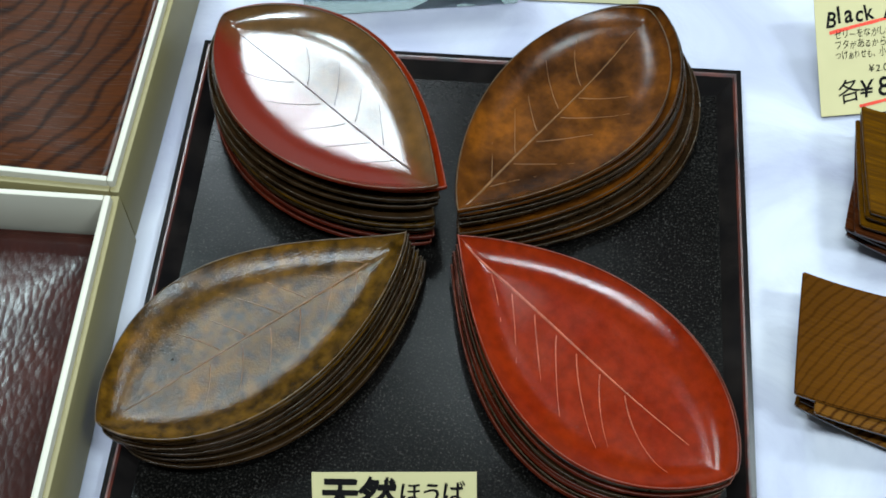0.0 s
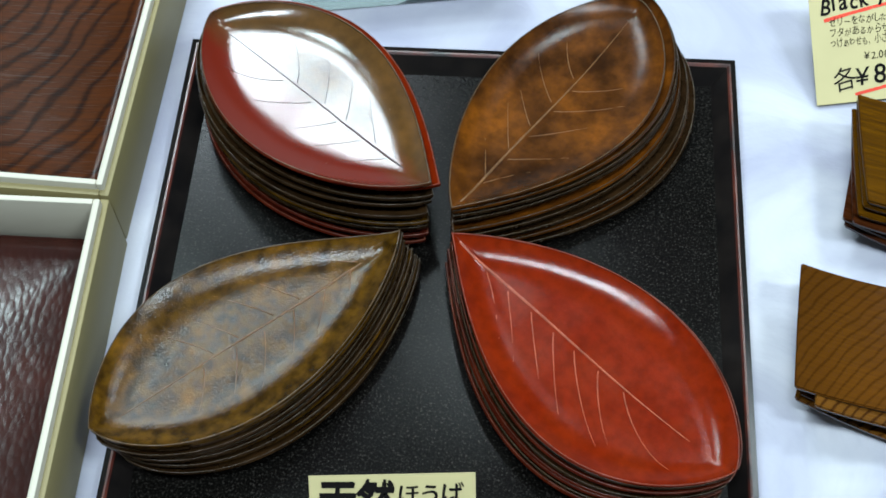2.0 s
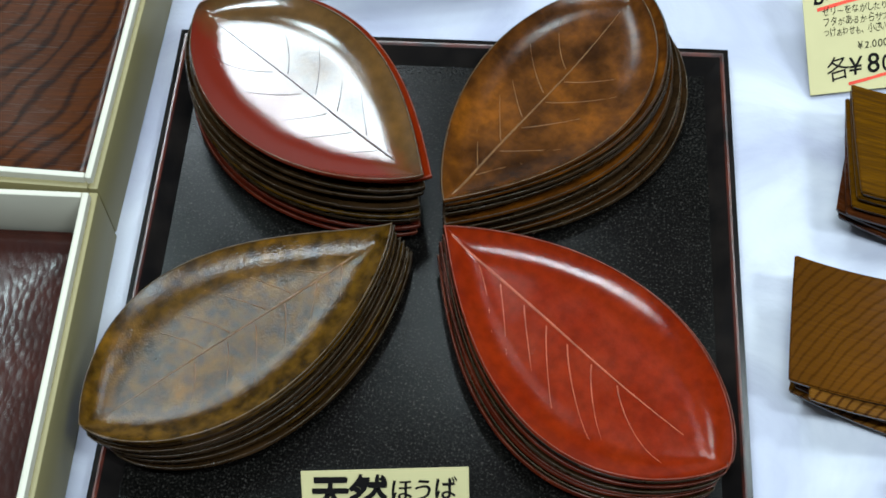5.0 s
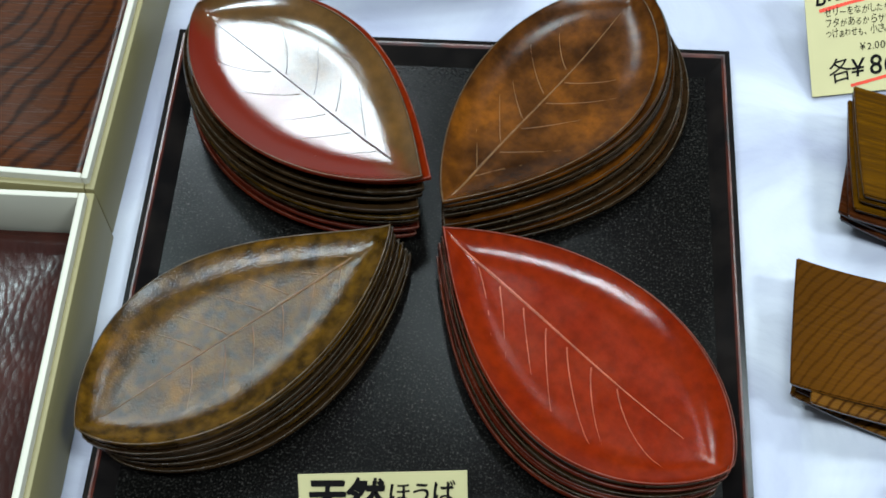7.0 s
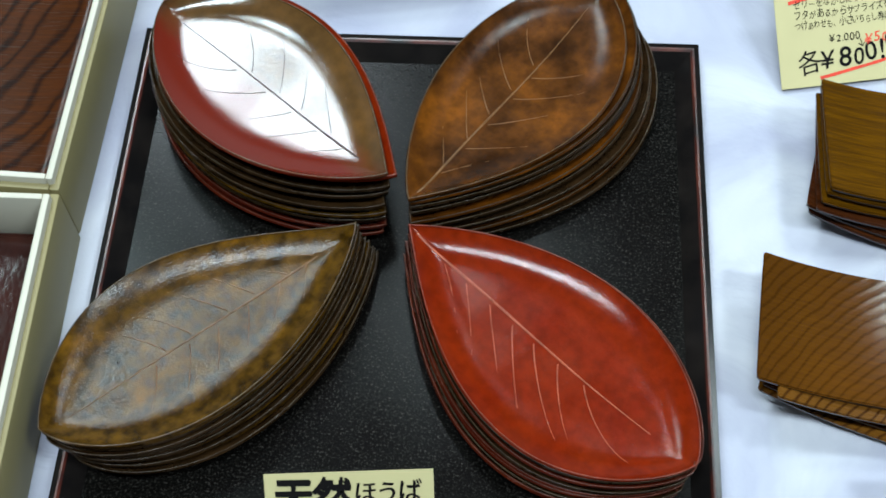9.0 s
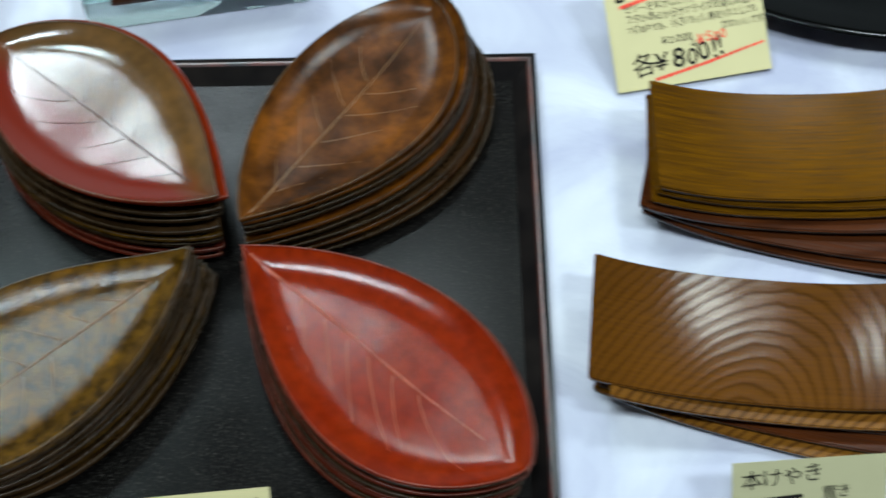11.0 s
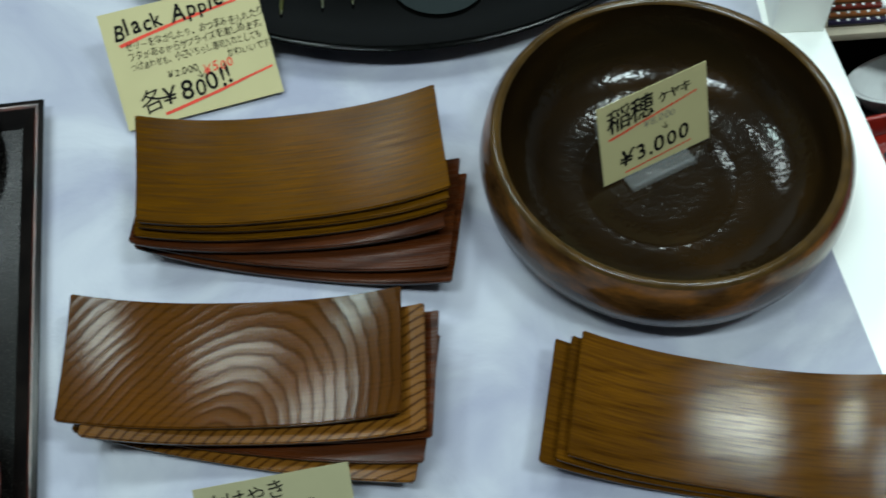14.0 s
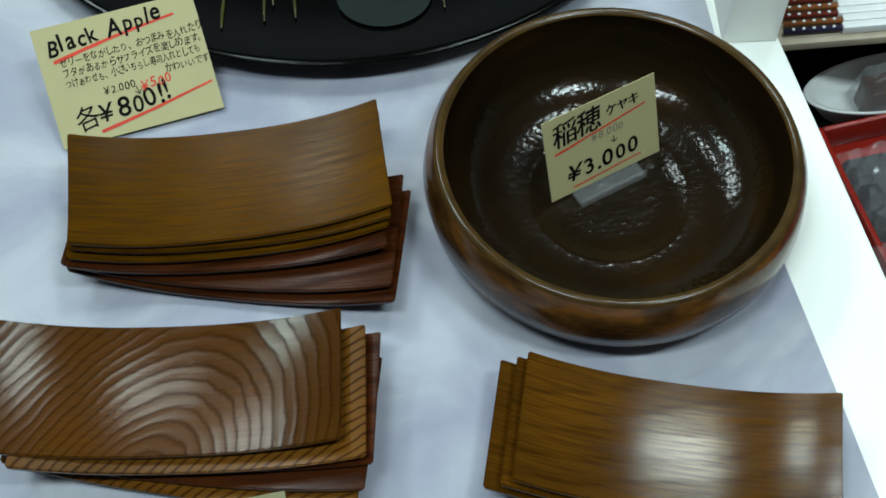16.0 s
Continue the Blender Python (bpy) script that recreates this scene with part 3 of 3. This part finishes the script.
plate_stack([(0.7895, 0.5035, 0.0078, -14.4, WALNUT, 0), (0.7985, 0.5020, 0.0128, -14.4, WALNUT, 0), (0.8045, 0.5020, 0.0180, -14.4, WALNUT, 0)],
            0.1740, 0.078, 0.0155, "brown plates", WORDS)

# ---- turned bowl ----


def bowl():
    top = tagged(new("turned_bowl"), "wide brown turned wooden bowl with dented dark inside", "bowl")
    top.matrix_world = pose(0.7972, 0.6756, 0.003) @ Matrix.Diagonal((0.983, 0.983, 0.87, 1.0))
    body = [(0.0, 0.004), (0.060, 0.004), (0.074, 0.0), (0.084, 0.0), (0.092, 0.003), (0.105, 0.011), (0.1148, 0.025), (0.1168, 0.040), (0.1148, 0.057), (0.1108, 0.0665)]
    put("body", lathe("body", body, BOWLOUT), top, label="mottled amber and dark outside")
    rim = [(0.1108, 0.0665), (0.1098, 0.0688), (0.1080, 0.0695), (0.1060, 0.0690), (0.1045, 0.0672)]
    put("rim", lathe("rim", rim, BOWLRIM), top, label="lighter rounded rim")
    inside = [(0.1045, 0.0672), (0.1040, 0.060), (0.1015, 0.046), (0.095, 0.030), (0.084, 0.019), (0.070, 0.0135), (0.052, 0.0115), (0.050, 0.0118), (0.048, 0.0104), (0.030, 0.0100), (0.0, 0.0098)]
    put("inside", lathe("inside", inside, BOWLIN), top, label="dark brown dented inside with a ring")
    return top


bowl()

# ---- cards and writing ----


def glyph(ch, slant, bold):
    cu = bpy.data.curves.new("glyph", "FONT")
    cu.body, cu.size, cu.shear, cu.offset, cu.resolution_u = ch, 1.0, slant, bold, 3
    tmp = new("tmp", cu)
    bpy.context.view_layer.update()
    me = bpy.data.meshes.new_from_object(tmp.evaluated_get(bpy.context.evaluated_depsgraph_get()))
    bpy.data.objects.remove(tmp)
    return me


def lettering(name, words, size, material, parent, x, y, slant=0.0, bold=0.0, turn=0.0, squeeze=1.0, wild=1.0, lift=0.00045):
    """Hand-lettered words lying just above the card's face, each letter a little off its line."""
    bm = bmesh.new()
    at = 0.0
    for ch in words:
        if ch == " ":
            at += 0.30
            continue
        wide = ord(ch) > 0x2100 and ch != "↓"
        me = glyph(ch, slant + random.uniform(-0.10, 0.10) * wild, min(bold / size, 0.002 if wide else 0.02))
        xs = [v.co.x for v in me.vertices] or [0, 0.4]
        k = random.uniform(0.88, 1.10) if wild else 1.0
        me.transform(pose(at - (0 if wide else min(xs)), random.uniform(-0.05, 0.05) * wild, 0, 0, 0, random.uniform(-7, 7) * wild) @ Matrix.Diagonal((k, k * random.uniform(0.95, 1.08), 1, 1)))
        bm.from_mesh(me)
        bpy.data.meshes.remove(me)
        at += 0.93 if wide else (max(xs) - min(xs)) * k + 0.10
    me = bpy.data.meshes.new(name)
    bm.to_mesh(me)
    bm.free()
    me.materials.append(material)
    return put(name, me, parent, pose(x, y, lift, 0, 0, turn) @ Matrix.Diagonal((squeeze * size, size, size, 1)))


def stroke(name, a, b, width, material, parent, bow=0.0, lift=0.00042, taper=0.35):
    """One stroke of a broad felt pen."""
    n = 14
    a, b = Vector(a), Vector(b)
    d = (b - a).normalized()
    nrm = Vector((-d.y, d.x))
    vs, fs = [], []
    for i in range(n + 1):
        f = i / n
        c = a.lerp(b, f) + nrm * bow * math.sin(math.pi * f) + nrm * 0.0003 * noise.noise((f * 6, a.x * 90, a.y * 90))
        w = width * (1 - taper * f) * (0.85 + 0.3 * abs(noise.noise((f * 9, b.x * 50, 1))))
        vs += [(*(c + nrm * w / 2), lift), (*(c - nrm * w / 2), lift)]
    for i in range(n):
        fs.append((2 * i, 2 * i + 1, 2 * i + 3, 2 * i + 2))
    return put(name, mesh_data(name, vs, fs, material), parent)


def card(name, label, left, right, top, material, height):
    """A stiff paper card: left and right are its lower corners, top a point above the left one."""
    left, right, top = Vector(left), Vector(right), Vector(top)
    ex = (right - left).normalized()
    ez = ex.cross(top - left).normalized()
    ey = ez.cross(ex)
    ob = tagged(new(name), label, "price card")
    m = Matrix((ex, ey, ez)).transposed().to_4x4()
    m.translation = left
    ob.matrix_world = m
    w = (right - left).length
    bm = bmesh.new()
    nx, ny = 10, 8
    vs = [[bm.verts.new((w * i / nx, height * j / ny, 0.0002)) for j in range(ny + 1)] for i in range(nx + 1)]
    for i in range(nx):
        for j in range(ny):
            bm.faces.new((vs[i][j], vs[i + 1][j], vs[i + 1][j + 1], vs[i][j + 1]))
    r = bmesh.ops.extrude_face_region(bm, geom=bm.faces[:])
    for v in r["geom"]:
        if isinstance(v, bmesh.types.BMVert):
            v.co.z -= 0.0005
    bmesh.ops.recalc_face_normals(bm, faces=bm.faces)
    me = bpy.data.meshes.new("paper")
    bm.to_mesh(me)
    bm.free()
    me.materials.append(material)
    put("paper", me, ob)
    return ob, w


def prop(ob, w, slope=0.03, reach=0.035):
    """A bent clear strip behind the card that holds it up."""
    x0, x1 = w * 0.38, w * 0.62
    vs, fs = [], []
    for i, (y, z) in enumerate([(0.0, -0.0007), (slope, -0.0007), (slope + 0.001, -0.002), (slope - 0.004, -reach)]):
        vs += [(x0, y, z), (x1, y, z)]
        if i:
            fs.append((2 * i - 2, 2 * i - 1, 2 * i + 1, 2 * i))
    p = put("prop", mesh_data("prop", vs, fs, CARD, False), ob)
    mod = p.modifiers.new("thick", "SOLIDIFY")
    mod.thickness = 0.0006


# card beside the golden plates
c, w = card("price_card", "cream price card with black brush lettering and red lines", (0.459, 0.749, 0.006), (0.561, 0.773, 0.006), (0.4443, 0.8115, 0.0494), CARD, 0.0775)
prop(c, w)
lettering("writing", "Black Apple", 0.0150, INK, c, 0.007, 0.0590, 0.12, 0.0003, 5.0, 0.90)
stroke("underline", (0.009, 0.0545), (0.090, 0.0665), 0.0026, INKRED, c, 0.001)
for k, (x, y, words) in enumerate(((0.012, 0.0505, "ゼリーをながしたり、おつまみを入れたり"), (0.012, 0.0435, "フタがあるからサプライズを楽しめます。"),
                                   (0.012, 0.0368, "つけあわせも、小さいちらし寿司入れとしても"), (0.075, 0.0312, "かわいいです。"))):
    lettering("writing", words, 0.0063, INK, c, x, y, 0.1, 0.00005, 1.5, 0.84 if k != 2 else 0.72)
lettering("writing", "¥2.000", 0.0068, INK, c, 0.034, 0.0268, 0.1, 0.00003, 2)
lettering("writing", "↓", 0.0070, INK, c, 0.053, 0.0222, 0.0, 0.00003, 0)
lettering("writing", "¥500", 0.0085, INKRED, c, 0.057, 0.0240, 0.1, 0.0001, 3)
lettering("writing", "各¥800!!", 0.0165, INK, c, 0.012, 0.0085, 0.1, 0.0002, 5, 1.0)
stroke("underline", (0.026, 0.0048), (0.102, 0.0190), 0.0024, INKRED, c, -0.0006)

# card in the tray
c, w = card("price_card", "cream price card with broad black lettering, standing in the tray", (0.1765, 0.4205, 0.0080), (0.2665, 0.4325, 0.0080), (0.1750, 0.447, 0.034), CARD, 0.0395)
prop(c, w, slope=0.02, reach=0.02)
for k, (dx, dy) in enumerate(((0, 0), (0.0007, 0), (0, 0.0007), (0.0007, 0.0007), (0.0004, -0.0004))):       # broad brush
    lettering("writing", "天然", 0.0205, INK, c, 0.0035 + dx, 0.0190 + dy, 0.05, 0.0006, -1, 1.08, 0, 0.00045 + 0.0001 * k)
for k in range(2):
    lettering("writing", "ほうば", 0.0140, INK, c, 0.0470 + 0.0005 * k, 0.0215, 0.08, 0.0004, 1, 0.92, 0, 0.00045 + 0.0001 * k)
stroke("underline", (0.045, 0.0180), (0.082, 0.0185), 0.0022, INKRED, c)
for y in (0.011, 0.005):
    stroke("pen_bar", (0.010, y), (0.080, y + 0.001), 0.0030, INK, c)

# card before the keyaki plates
c, w = card("price_card", "khaki price card with thin black lettering, leaning before plates", (0.513, 0.4400, 0.006), (0.596, 0.4490, 0.006), (0.510, 0.479, 0.046), CARD_GREY, 0.0555)
prop(c, w, slope=0.02, reach=0.02)
lettering("writing", "本けやき", 0.0120, INK, c, 0.0045, 0.0405, 0.08, 0.0002, 3.5, 1.0)
stroke("pen_bar", (0.0060, 0.0320), (0.0380, 0.0345), 0.0036, INK, c)
lettering("writing", "置き", 0.0085, INK, c, 0.0480, 0.0320, 0.05, 0.0001, 2)
stroke("underline", (0.040, 0.0285), (0.064, 0.0300), 0.0018, INKRED, c)

# card in the bowl
c, w = card("price_card", "cream price card with struck-out price on a clear stand", (0.761, 0.672, 0.0145), (0.834, 0.704, 0.0145), (0.7532, 0.6897, 0.0703), CARD, 0.0595)
for k in range(2):
    lettering("writing", "稲穂", 0.0185, INK, c, 0.0050 + 0.0004 * k, 0.0385, 0.12, 0.0003, 3, 0.98, 0, 0.00045 + 0.0001 * k)
    lettering("writing", "ケヤキ", 0.0088, INK, c, 0.0430 + 0.0004 * k, 0.0445, 0.10, 0.0003, 2, 0.98, 0, 0.00045 + 0.0001 * k)
stroke("underline", (0.006, 0.0330), (0.072, 0.0420), 0.0018, INKRED, c)
lettering("writing", "¥8.000", 0.0078, INKGREY, c, 0.032, 0.0305, 0.08, 0.00002, 2)
lettering("writing", "↓", 0.0080, INK, c, 0.045, 0.0235, 0, 0.00003, 0)
lettering("writing", "¥3.000", 0.0165, INK, c, 0.0125, 0.0085, 0.1, 0.0003, 1.5, 1.05)
stroke("underline", (0.016, 0.0035), (0.066, 0.0062), 0.0014, INKRED, c)


def card_stand():
    ob = tagged(new("card_stand"), "small clear acrylic easel holding a card in the bowl", "card stand")
    ob.matrix_world = pose(0.799, 0.6865, 0.0125, 0, 0, 23.7)
    put("back", block("back", (-0.030, 0.012, 0.004), (0.026, 0.0142, 0.036), ACRYL, 0.0006), ob, pose(0, 0.004, 0, -33, 0, 0))
    put("ledge", block("ledge", (-0.026, -0.008, 0.0), (0.022, 0.012, 0.0022), ACRYL, 0.0006), ob)
    put("lip", block("lip", (-0.026, -0.0100, 0.0), (0.022, -0.0082, 0.0070), ACRYL, 0.0006), ob)


card_stand()

# card behind the tray
c, w = card("price_tag", "small khaki price tag with black lettering by the stand", (0.251, 0.8260, 0.004), (0.333, 0.832, 0.004), (0.2485, 0.867, 0.030), CARD_GREY, 0.048)
prop(c, w, slope=0.02, reach=0.02)
lettering("writing", "1枚 ¥2,000", 0.0135, INK, c, 0.0090, 0.0065, 0.05, 0.0002, 2.5, 0.95)
stroke("underline", (0.034, 0.0035), (0.076, 0.0052), 0.0013, INKRED, c)
stroke("pen_bar", (0.010, 0.028), (0.070, 0.030), 0.006, INK, c)

# ---- boxed plates ----


def gift_box(x, y, turn, y0, y1, depth, plate_z, label, plate_label, wood):
    """An open cream box with a stepped rim; a wooden plate lies inside it."""
    ob = tagged(new("gift_box"), label, "box", "open gift boxes")
    ob.matrix_world = pose(x, y, 0.003, 0, 0, turn)
    W, H, t = 0.255, 0.058, 0.0062
    for nm, lo, hi in (("wall", (-t, y0, 0), (0, y1, H - 0.006)), ("wall", (-W, y0, 0), (-W + t, y1, H - 0.006)),
                       ("wall", (-W + t, y0, 0), (-t, y0 + t, H - 0.006)), ("wall", (-W + t, y1 - t, 0), (-t, y1, H - 0.006))):
        put(nm, block(nm, lo, hi, CREAM, 0.0012), ob)
    q = 0.0014
    for lo, hi in (((-t - q, y0 + t * 0.6, 0.003), (-t * 0.55, y1 - t * 0.6, H)), ((-W + t * 0.55, y0 + t * 0.6, 0.003), (-W + t + q, y1 - t * 0.6, H)),
                   ((-W + t + q, y0 + t * 0.6, 0.003), (-t - q, y0 + t + q, H)), ((-W + t + q, y1 - t - q, 0.003), (-t - q, y1 - t * 0.6, H))):
        put("lining", block("lining", lo, hi, CREAMWHITE, 0.0010), ob, label="pale raised lining")
    put("bottom", block("bottom", (-W + t + q, y0 + t + q, 0.001), (-t - q, y1 - t - q, 0.004), PURPLE, 0), ob, label="purple lining paper")
    g = 0.004
    px0, px1, py0, py1 = -W + t + q + g, -t - q - g * 0.4, y0 + t + q + g * 0.4, y1 - t - q - g * 0.6 - depth
    nx, ny = 30, 30
    vs, fs = [], []
    cx, cy = (px0 + px1) / 2, (py0 + py1) / 2
    for j in range(ny + 1):
        for i in range(nx + 1):
            u, v = 2 * i / nx - 1, 2 * j / ny - 1
            e = max(abs(u), abs(v))
            vs.append((u * (px1 - px0) / 2, v * (py1 - py0) / 2, -0.006 * (1 - e ** 4)))
    for j in range(ny):
        for i in range(nx):
            a = j * (nx + 1) + i
            fs.append((a, a + 1, a + nx + 2, a + nx + 1))
    pl = put("wooden_plate", mesh_data("wooden_plate", vs, fs, wood), None, pose(x, y, 0.003, 0, 0, turn) @ pose(cx, cy, plate_z))
    mod = pl.modifiers.new("thick", "SOLIDIFY")
    mod.thickness = 0.006
    tagged(pl, plate_label, "plate")


gift_box(0.0290, 0.6005, 0.8, 0.001, 0.250, 0.0, 0.046, "open cream box with pale lining beside the tray", "dark red-brown plate with black grain in a box", BOXED)
gift_box(0.0300, 0.6005, 3.0, -0.250, -0.001, 0.0, 0.020, "open cream box with deep pale lining beside the tray", "dark maroon wooden plate lying deep in a box", CARVED)

# ---- black dish with moon and grasses ----


def moon_dish():
    ob = tagged(new("lacquer_dish"), "large round black lacquer dish painted with moon and grasses", "dish")
    ob.matrix_world = pose(0.651, 1.046, 0.003) @ Matrix.Diagonal((1.05, 1.05, 1.0, 1.0))
    prof = [(0.0, 0.0), (0.17, 0.0), (0.176, 0.001), (0.225, 0.010), (0.246, 0.0195), (0.2485, 0.0205), (0.2495, 0.0220), (0.2480, 0.0230), (0.244, 0.0225), (0.224, 0.0135), (0.195, 0.0075), (0.16, 0.0055), (0.0, 0.005)]
    put("body", lathe("body", prof, BLACKDISH, 128), ob)

    def z_at(r):
        return 0.0059 + (max(0, r - 0.16) / 0.064) ** 1.6 * 0.0080
    n = 48
    vs, fs = [(0.020, -0.182, z_at(0.182) + 0.0012)], []
    for k in range(n):
        a = 2 * math.pi * k / n
        x, y = 0.020 + 0.031 * math.cos(a), -0.182 + 0.031 * math.sin(a)
        vs.append((x, y, z_at(math.hypot(x, y)) + 0.0012))
    for k in range(n):
        fs.append((0, 1 + k, 1 + (k + 1) % n))
    put("moon", mesh_data("moon", vs, fs, MOON), ob, label="dull silver moon")
    for x0, y0, dx, ln in ((-0.058, -0.200, 0.004, 0.075), (-0.038, -0.198, -0.004, 0.07), (-0.052, -0.185, -0.003, 0.06), (-0.085, -0.205, 0.003, 0.04), (0.058, -0.200, 0.003, 0.07), (0.080, -0.193, -0.003, 0.06), (0.086, -0.190, 0.004, 0.05)):
        pts = []
        for k in range(8):
            f = k / 7
            x, y = x0 + dx * f * f, y0 + ln * f
            pts.append((x, y, z_at(math.hypot(x, y)) + 0.0010))
        put("grass_blade", tube("grass_blade", pts, [0.0004 + 0.0009 * math.sin(math.pi * min(1, f / 7 + 0.08)) for f in range(8)], GRASS, 6, 0.3), ob)


moon_dish()

# ---- clear stand and dark board behind the tray ----
ob = tagged(put("display_block", block("display_block", (-0.075, 0.0, 0.0), (0.075, 0.11, 0.028), GREENGLASS, 0.002), None, pose(0.176, 0.807, 0.003, 0, 0, 12)), "greenish clear acrylic display block on the cloth", "display block")
ob = tagged(put("lacquer_board", block("lacquer_board", (-0.066, 0.0, 0.0), (0.066, 0.09, 0.008), MAROON, 0.002), None, pose(0.188, 0.804, 0.0315, 0, 0, 13)), "dark red-brown lacquer board on a clear block", "board")

# ---- white riser at the table's end ----
ob = tagged(new("display_riser"), "white folded-board riser at the table's corner", "riser")
ob.matrix_world = pose(0.9155, 0.797, 0.0005, 0, 0, -3)
put("panel", block("panel", (-0.0185, 0.0, 0.0), (0.0185, 0.004, 0.10), BOARD, 0.0008), ob)
put("panel", block("panel", (-0.0185, 0.0045, 0.0), (-0.0145, 0.30, 0.10), BOARD, 0.0008), ob)
put("panel", block("panel", (0.0145, 0.0045, 0.0), (0.0185, 0.30, 0.10), BOARD, 0.0008), ob)

# ---- the neighbouring stall, lower down ----
stall = tagged(new("side_table"), "low side table draped in black cloth", "table")
put("top", block("top", (0.995, 0.30, -0.22), (1.75, 1.30, -0.20), DARK, 0.002), stall)
put("skirt", block("skirt", (1.00, 0.305, -0.749), (1.74, 1.295, -0.221), DARK, 0.002), stall)


def open_tray(name, lo, hi, material, label, t=0.006):
    ob = tagged(new(name), label, "tray")
    (x0, y0, z0), (x1, y1, z1) = lo, hi
    put("bottom", block("bottom", (x0, y0, z0), (x1, y1, z0 + 0.004), material, 0), ob)
    for a, b in (((x0, y0, z0 + 0.0042), (x0 + t, y1, z1)), ((x1 - t, y0, z0 + 0.0042), (x1, y1, z1)), ((x0 + t, y0, z0 + 0.0042), (x1 - t, y0 + t, z1)), ((x0 + t, y1 - t, z0 + 0.0042), (x1 - t, y1, z1))):
        put("side", block("side", a, b, material, 0.002), ob)
    return ob


red = open_tray("red_tray", (0.996, 0.40, -0.199), (1.40, 0.800, -0.168), REDTRAY, "glossy red plastic tray of wrapped goods", 0.005)
red.matrix_world = pose(1.014, 0.842, 0, 0, 0, 9) @ pose(-0.996, -0.800, 0)


def wrapped(x, y, z, turn, size, inner, label):
    """A flat pack in crumpled clear film."""
    ob = tagged(new("wrapped_pack"), label, "wrapped pack", "wrapped goods")
    ob.matrix_world = pose(x, y, z, 0, 0, turn)
    a, b, h = size
    put("contents", block("contents", (-a * 0.42, -b * 0.40, 0.001), (a * 0.42, b * 0.40, h * 0.6), inner, 0.003), ob)
    nx, ny = 26, 20
    vs, fs = [], []
    for j in range(ny + 1):
        for i in range(nx + 1):
            u, v = 2 * i / nx - 1, 2 * j / ny - 1
            e = max(abs(u), abs(v))
            zz = h * (0.72 if e < 0.85 else 0.72 * (1 - e) / 0.15 + 0.05) + 0.016 * noise.turbulence((u * 2.8 + x * 31, v * 2.4 + y * 17, turn), 4, True)
            vs.append((u * a / 2, v * b / 2, zz))
    for j in range(ny):
        for i in range(nx):
            k = j * (nx + 1) + i
            fs.append((k, k + 1, k + nx + 2, k + nx + 1))
    film = put("film", mesh_data("film", vs, fs, WRAP, False), ob, label="crumpled clear film")
    film.visible_shadow = False


wrapped(1.087, 0.786, -0.193, 9, (0.125, 0.090, 0.030), DARK, "dark pack in crumpled clear film")
wrapped(1.093, 0.690, -0.193, 2, (0.13, 0.092, 0.034), MAROON, "maroon pack in crumpled clear film")
wrapped(1.104, 0.592, -0.193, 10, (0.13, 0.092, 0.030), DARK, "dark pack in crumpled clear film")
wrapped(1.237, 0.744, -0.193, 12, (0.13, 0.09, 0.03), REDTRAY, "red pack in crumpled clear film")

tub = tagged(new("plastic_tub"), "shallow oval white plastic tub behind the red tray", "tub")
tub.matrix_world = pose(1.090, 0.883, -0.199, 0, 0, 6) @ Matrix.Diagonal((1.40, 0.54, 0.80, 1.0))
put("shell", lathe("shell", [(0.0, 0.0), (0.040, 0.0), (0.052, 0.030), (0.056, 0.036), (0.0555, 0.038), (0.051, 0.036), (0.039, 0.004), (0.0, 0.003)], WHITEPLASTIC, 48), tub)
wrapped(1.094, 0.880, -0.1955, 8, (0.074, 0.028, 0.056), MAROON, "maroon sweets in crumpled clear film")

shelf = tagged(new("chopstick_shelf"), "beige shelf edge holding boxed chopsticks", "shelf")
put("board", block("board", (0.975, 0.874, -0.108), (1.45, 1.10, -0.100), SHELF, 0.001), shelf)
put("back", block("back", (0.975, 1.101, -0.199), (1.45, 1.110, -0.02), SHELF, 0.001), shelf)
CHOP = [plain("chopstick_navy", (0.02, 0.015, 0.04), 0.3), plain("chopstick_brown", (0.20, 0.07, 0.02), 0.3), plain("chopstick_maroon", (0.12, 0.02, 0.012), 0.3)]
for k, (y, mt) in enumerate(((0.869, 0), (0.8765, 1), (0.884, 2), (0.8915, 1), (0.899, 2), (0.9065, 1), (0.914, 0))):
    ob = tagged(new("chopsticks"), "patterned lacquer chopsticks with pale paper sleeve", "chopsticks", "boxed chopsticks")
    ob.matrix_world = pose(0.981 + 0.002 * (k % 2), y + 0.014, -0.0955)
    put("stick", tube("stick", [(0.0, 0, 0), (0.12, 0, 0.0), (0.20, 0, 0)], [0.0024, 0.0030, 0.0032], CHOP[mt], 8), ob)
    put("sleeve", block("sleeve", (0.046, -0.0035, -0.0042), (0.20, 0.0035, 0.0036), WHITEPLASTIC, 0.001), ob, label="white printed sleeve")
    for q in range(5):
        put("dot", block("dot", (0.006 + 0.008 * q, -0.0011, 0.0018), (0.0085 + 0.008 * q, 0.0011, 0.0032), WHITEPLASTIC, 0.0005, 1), ob)
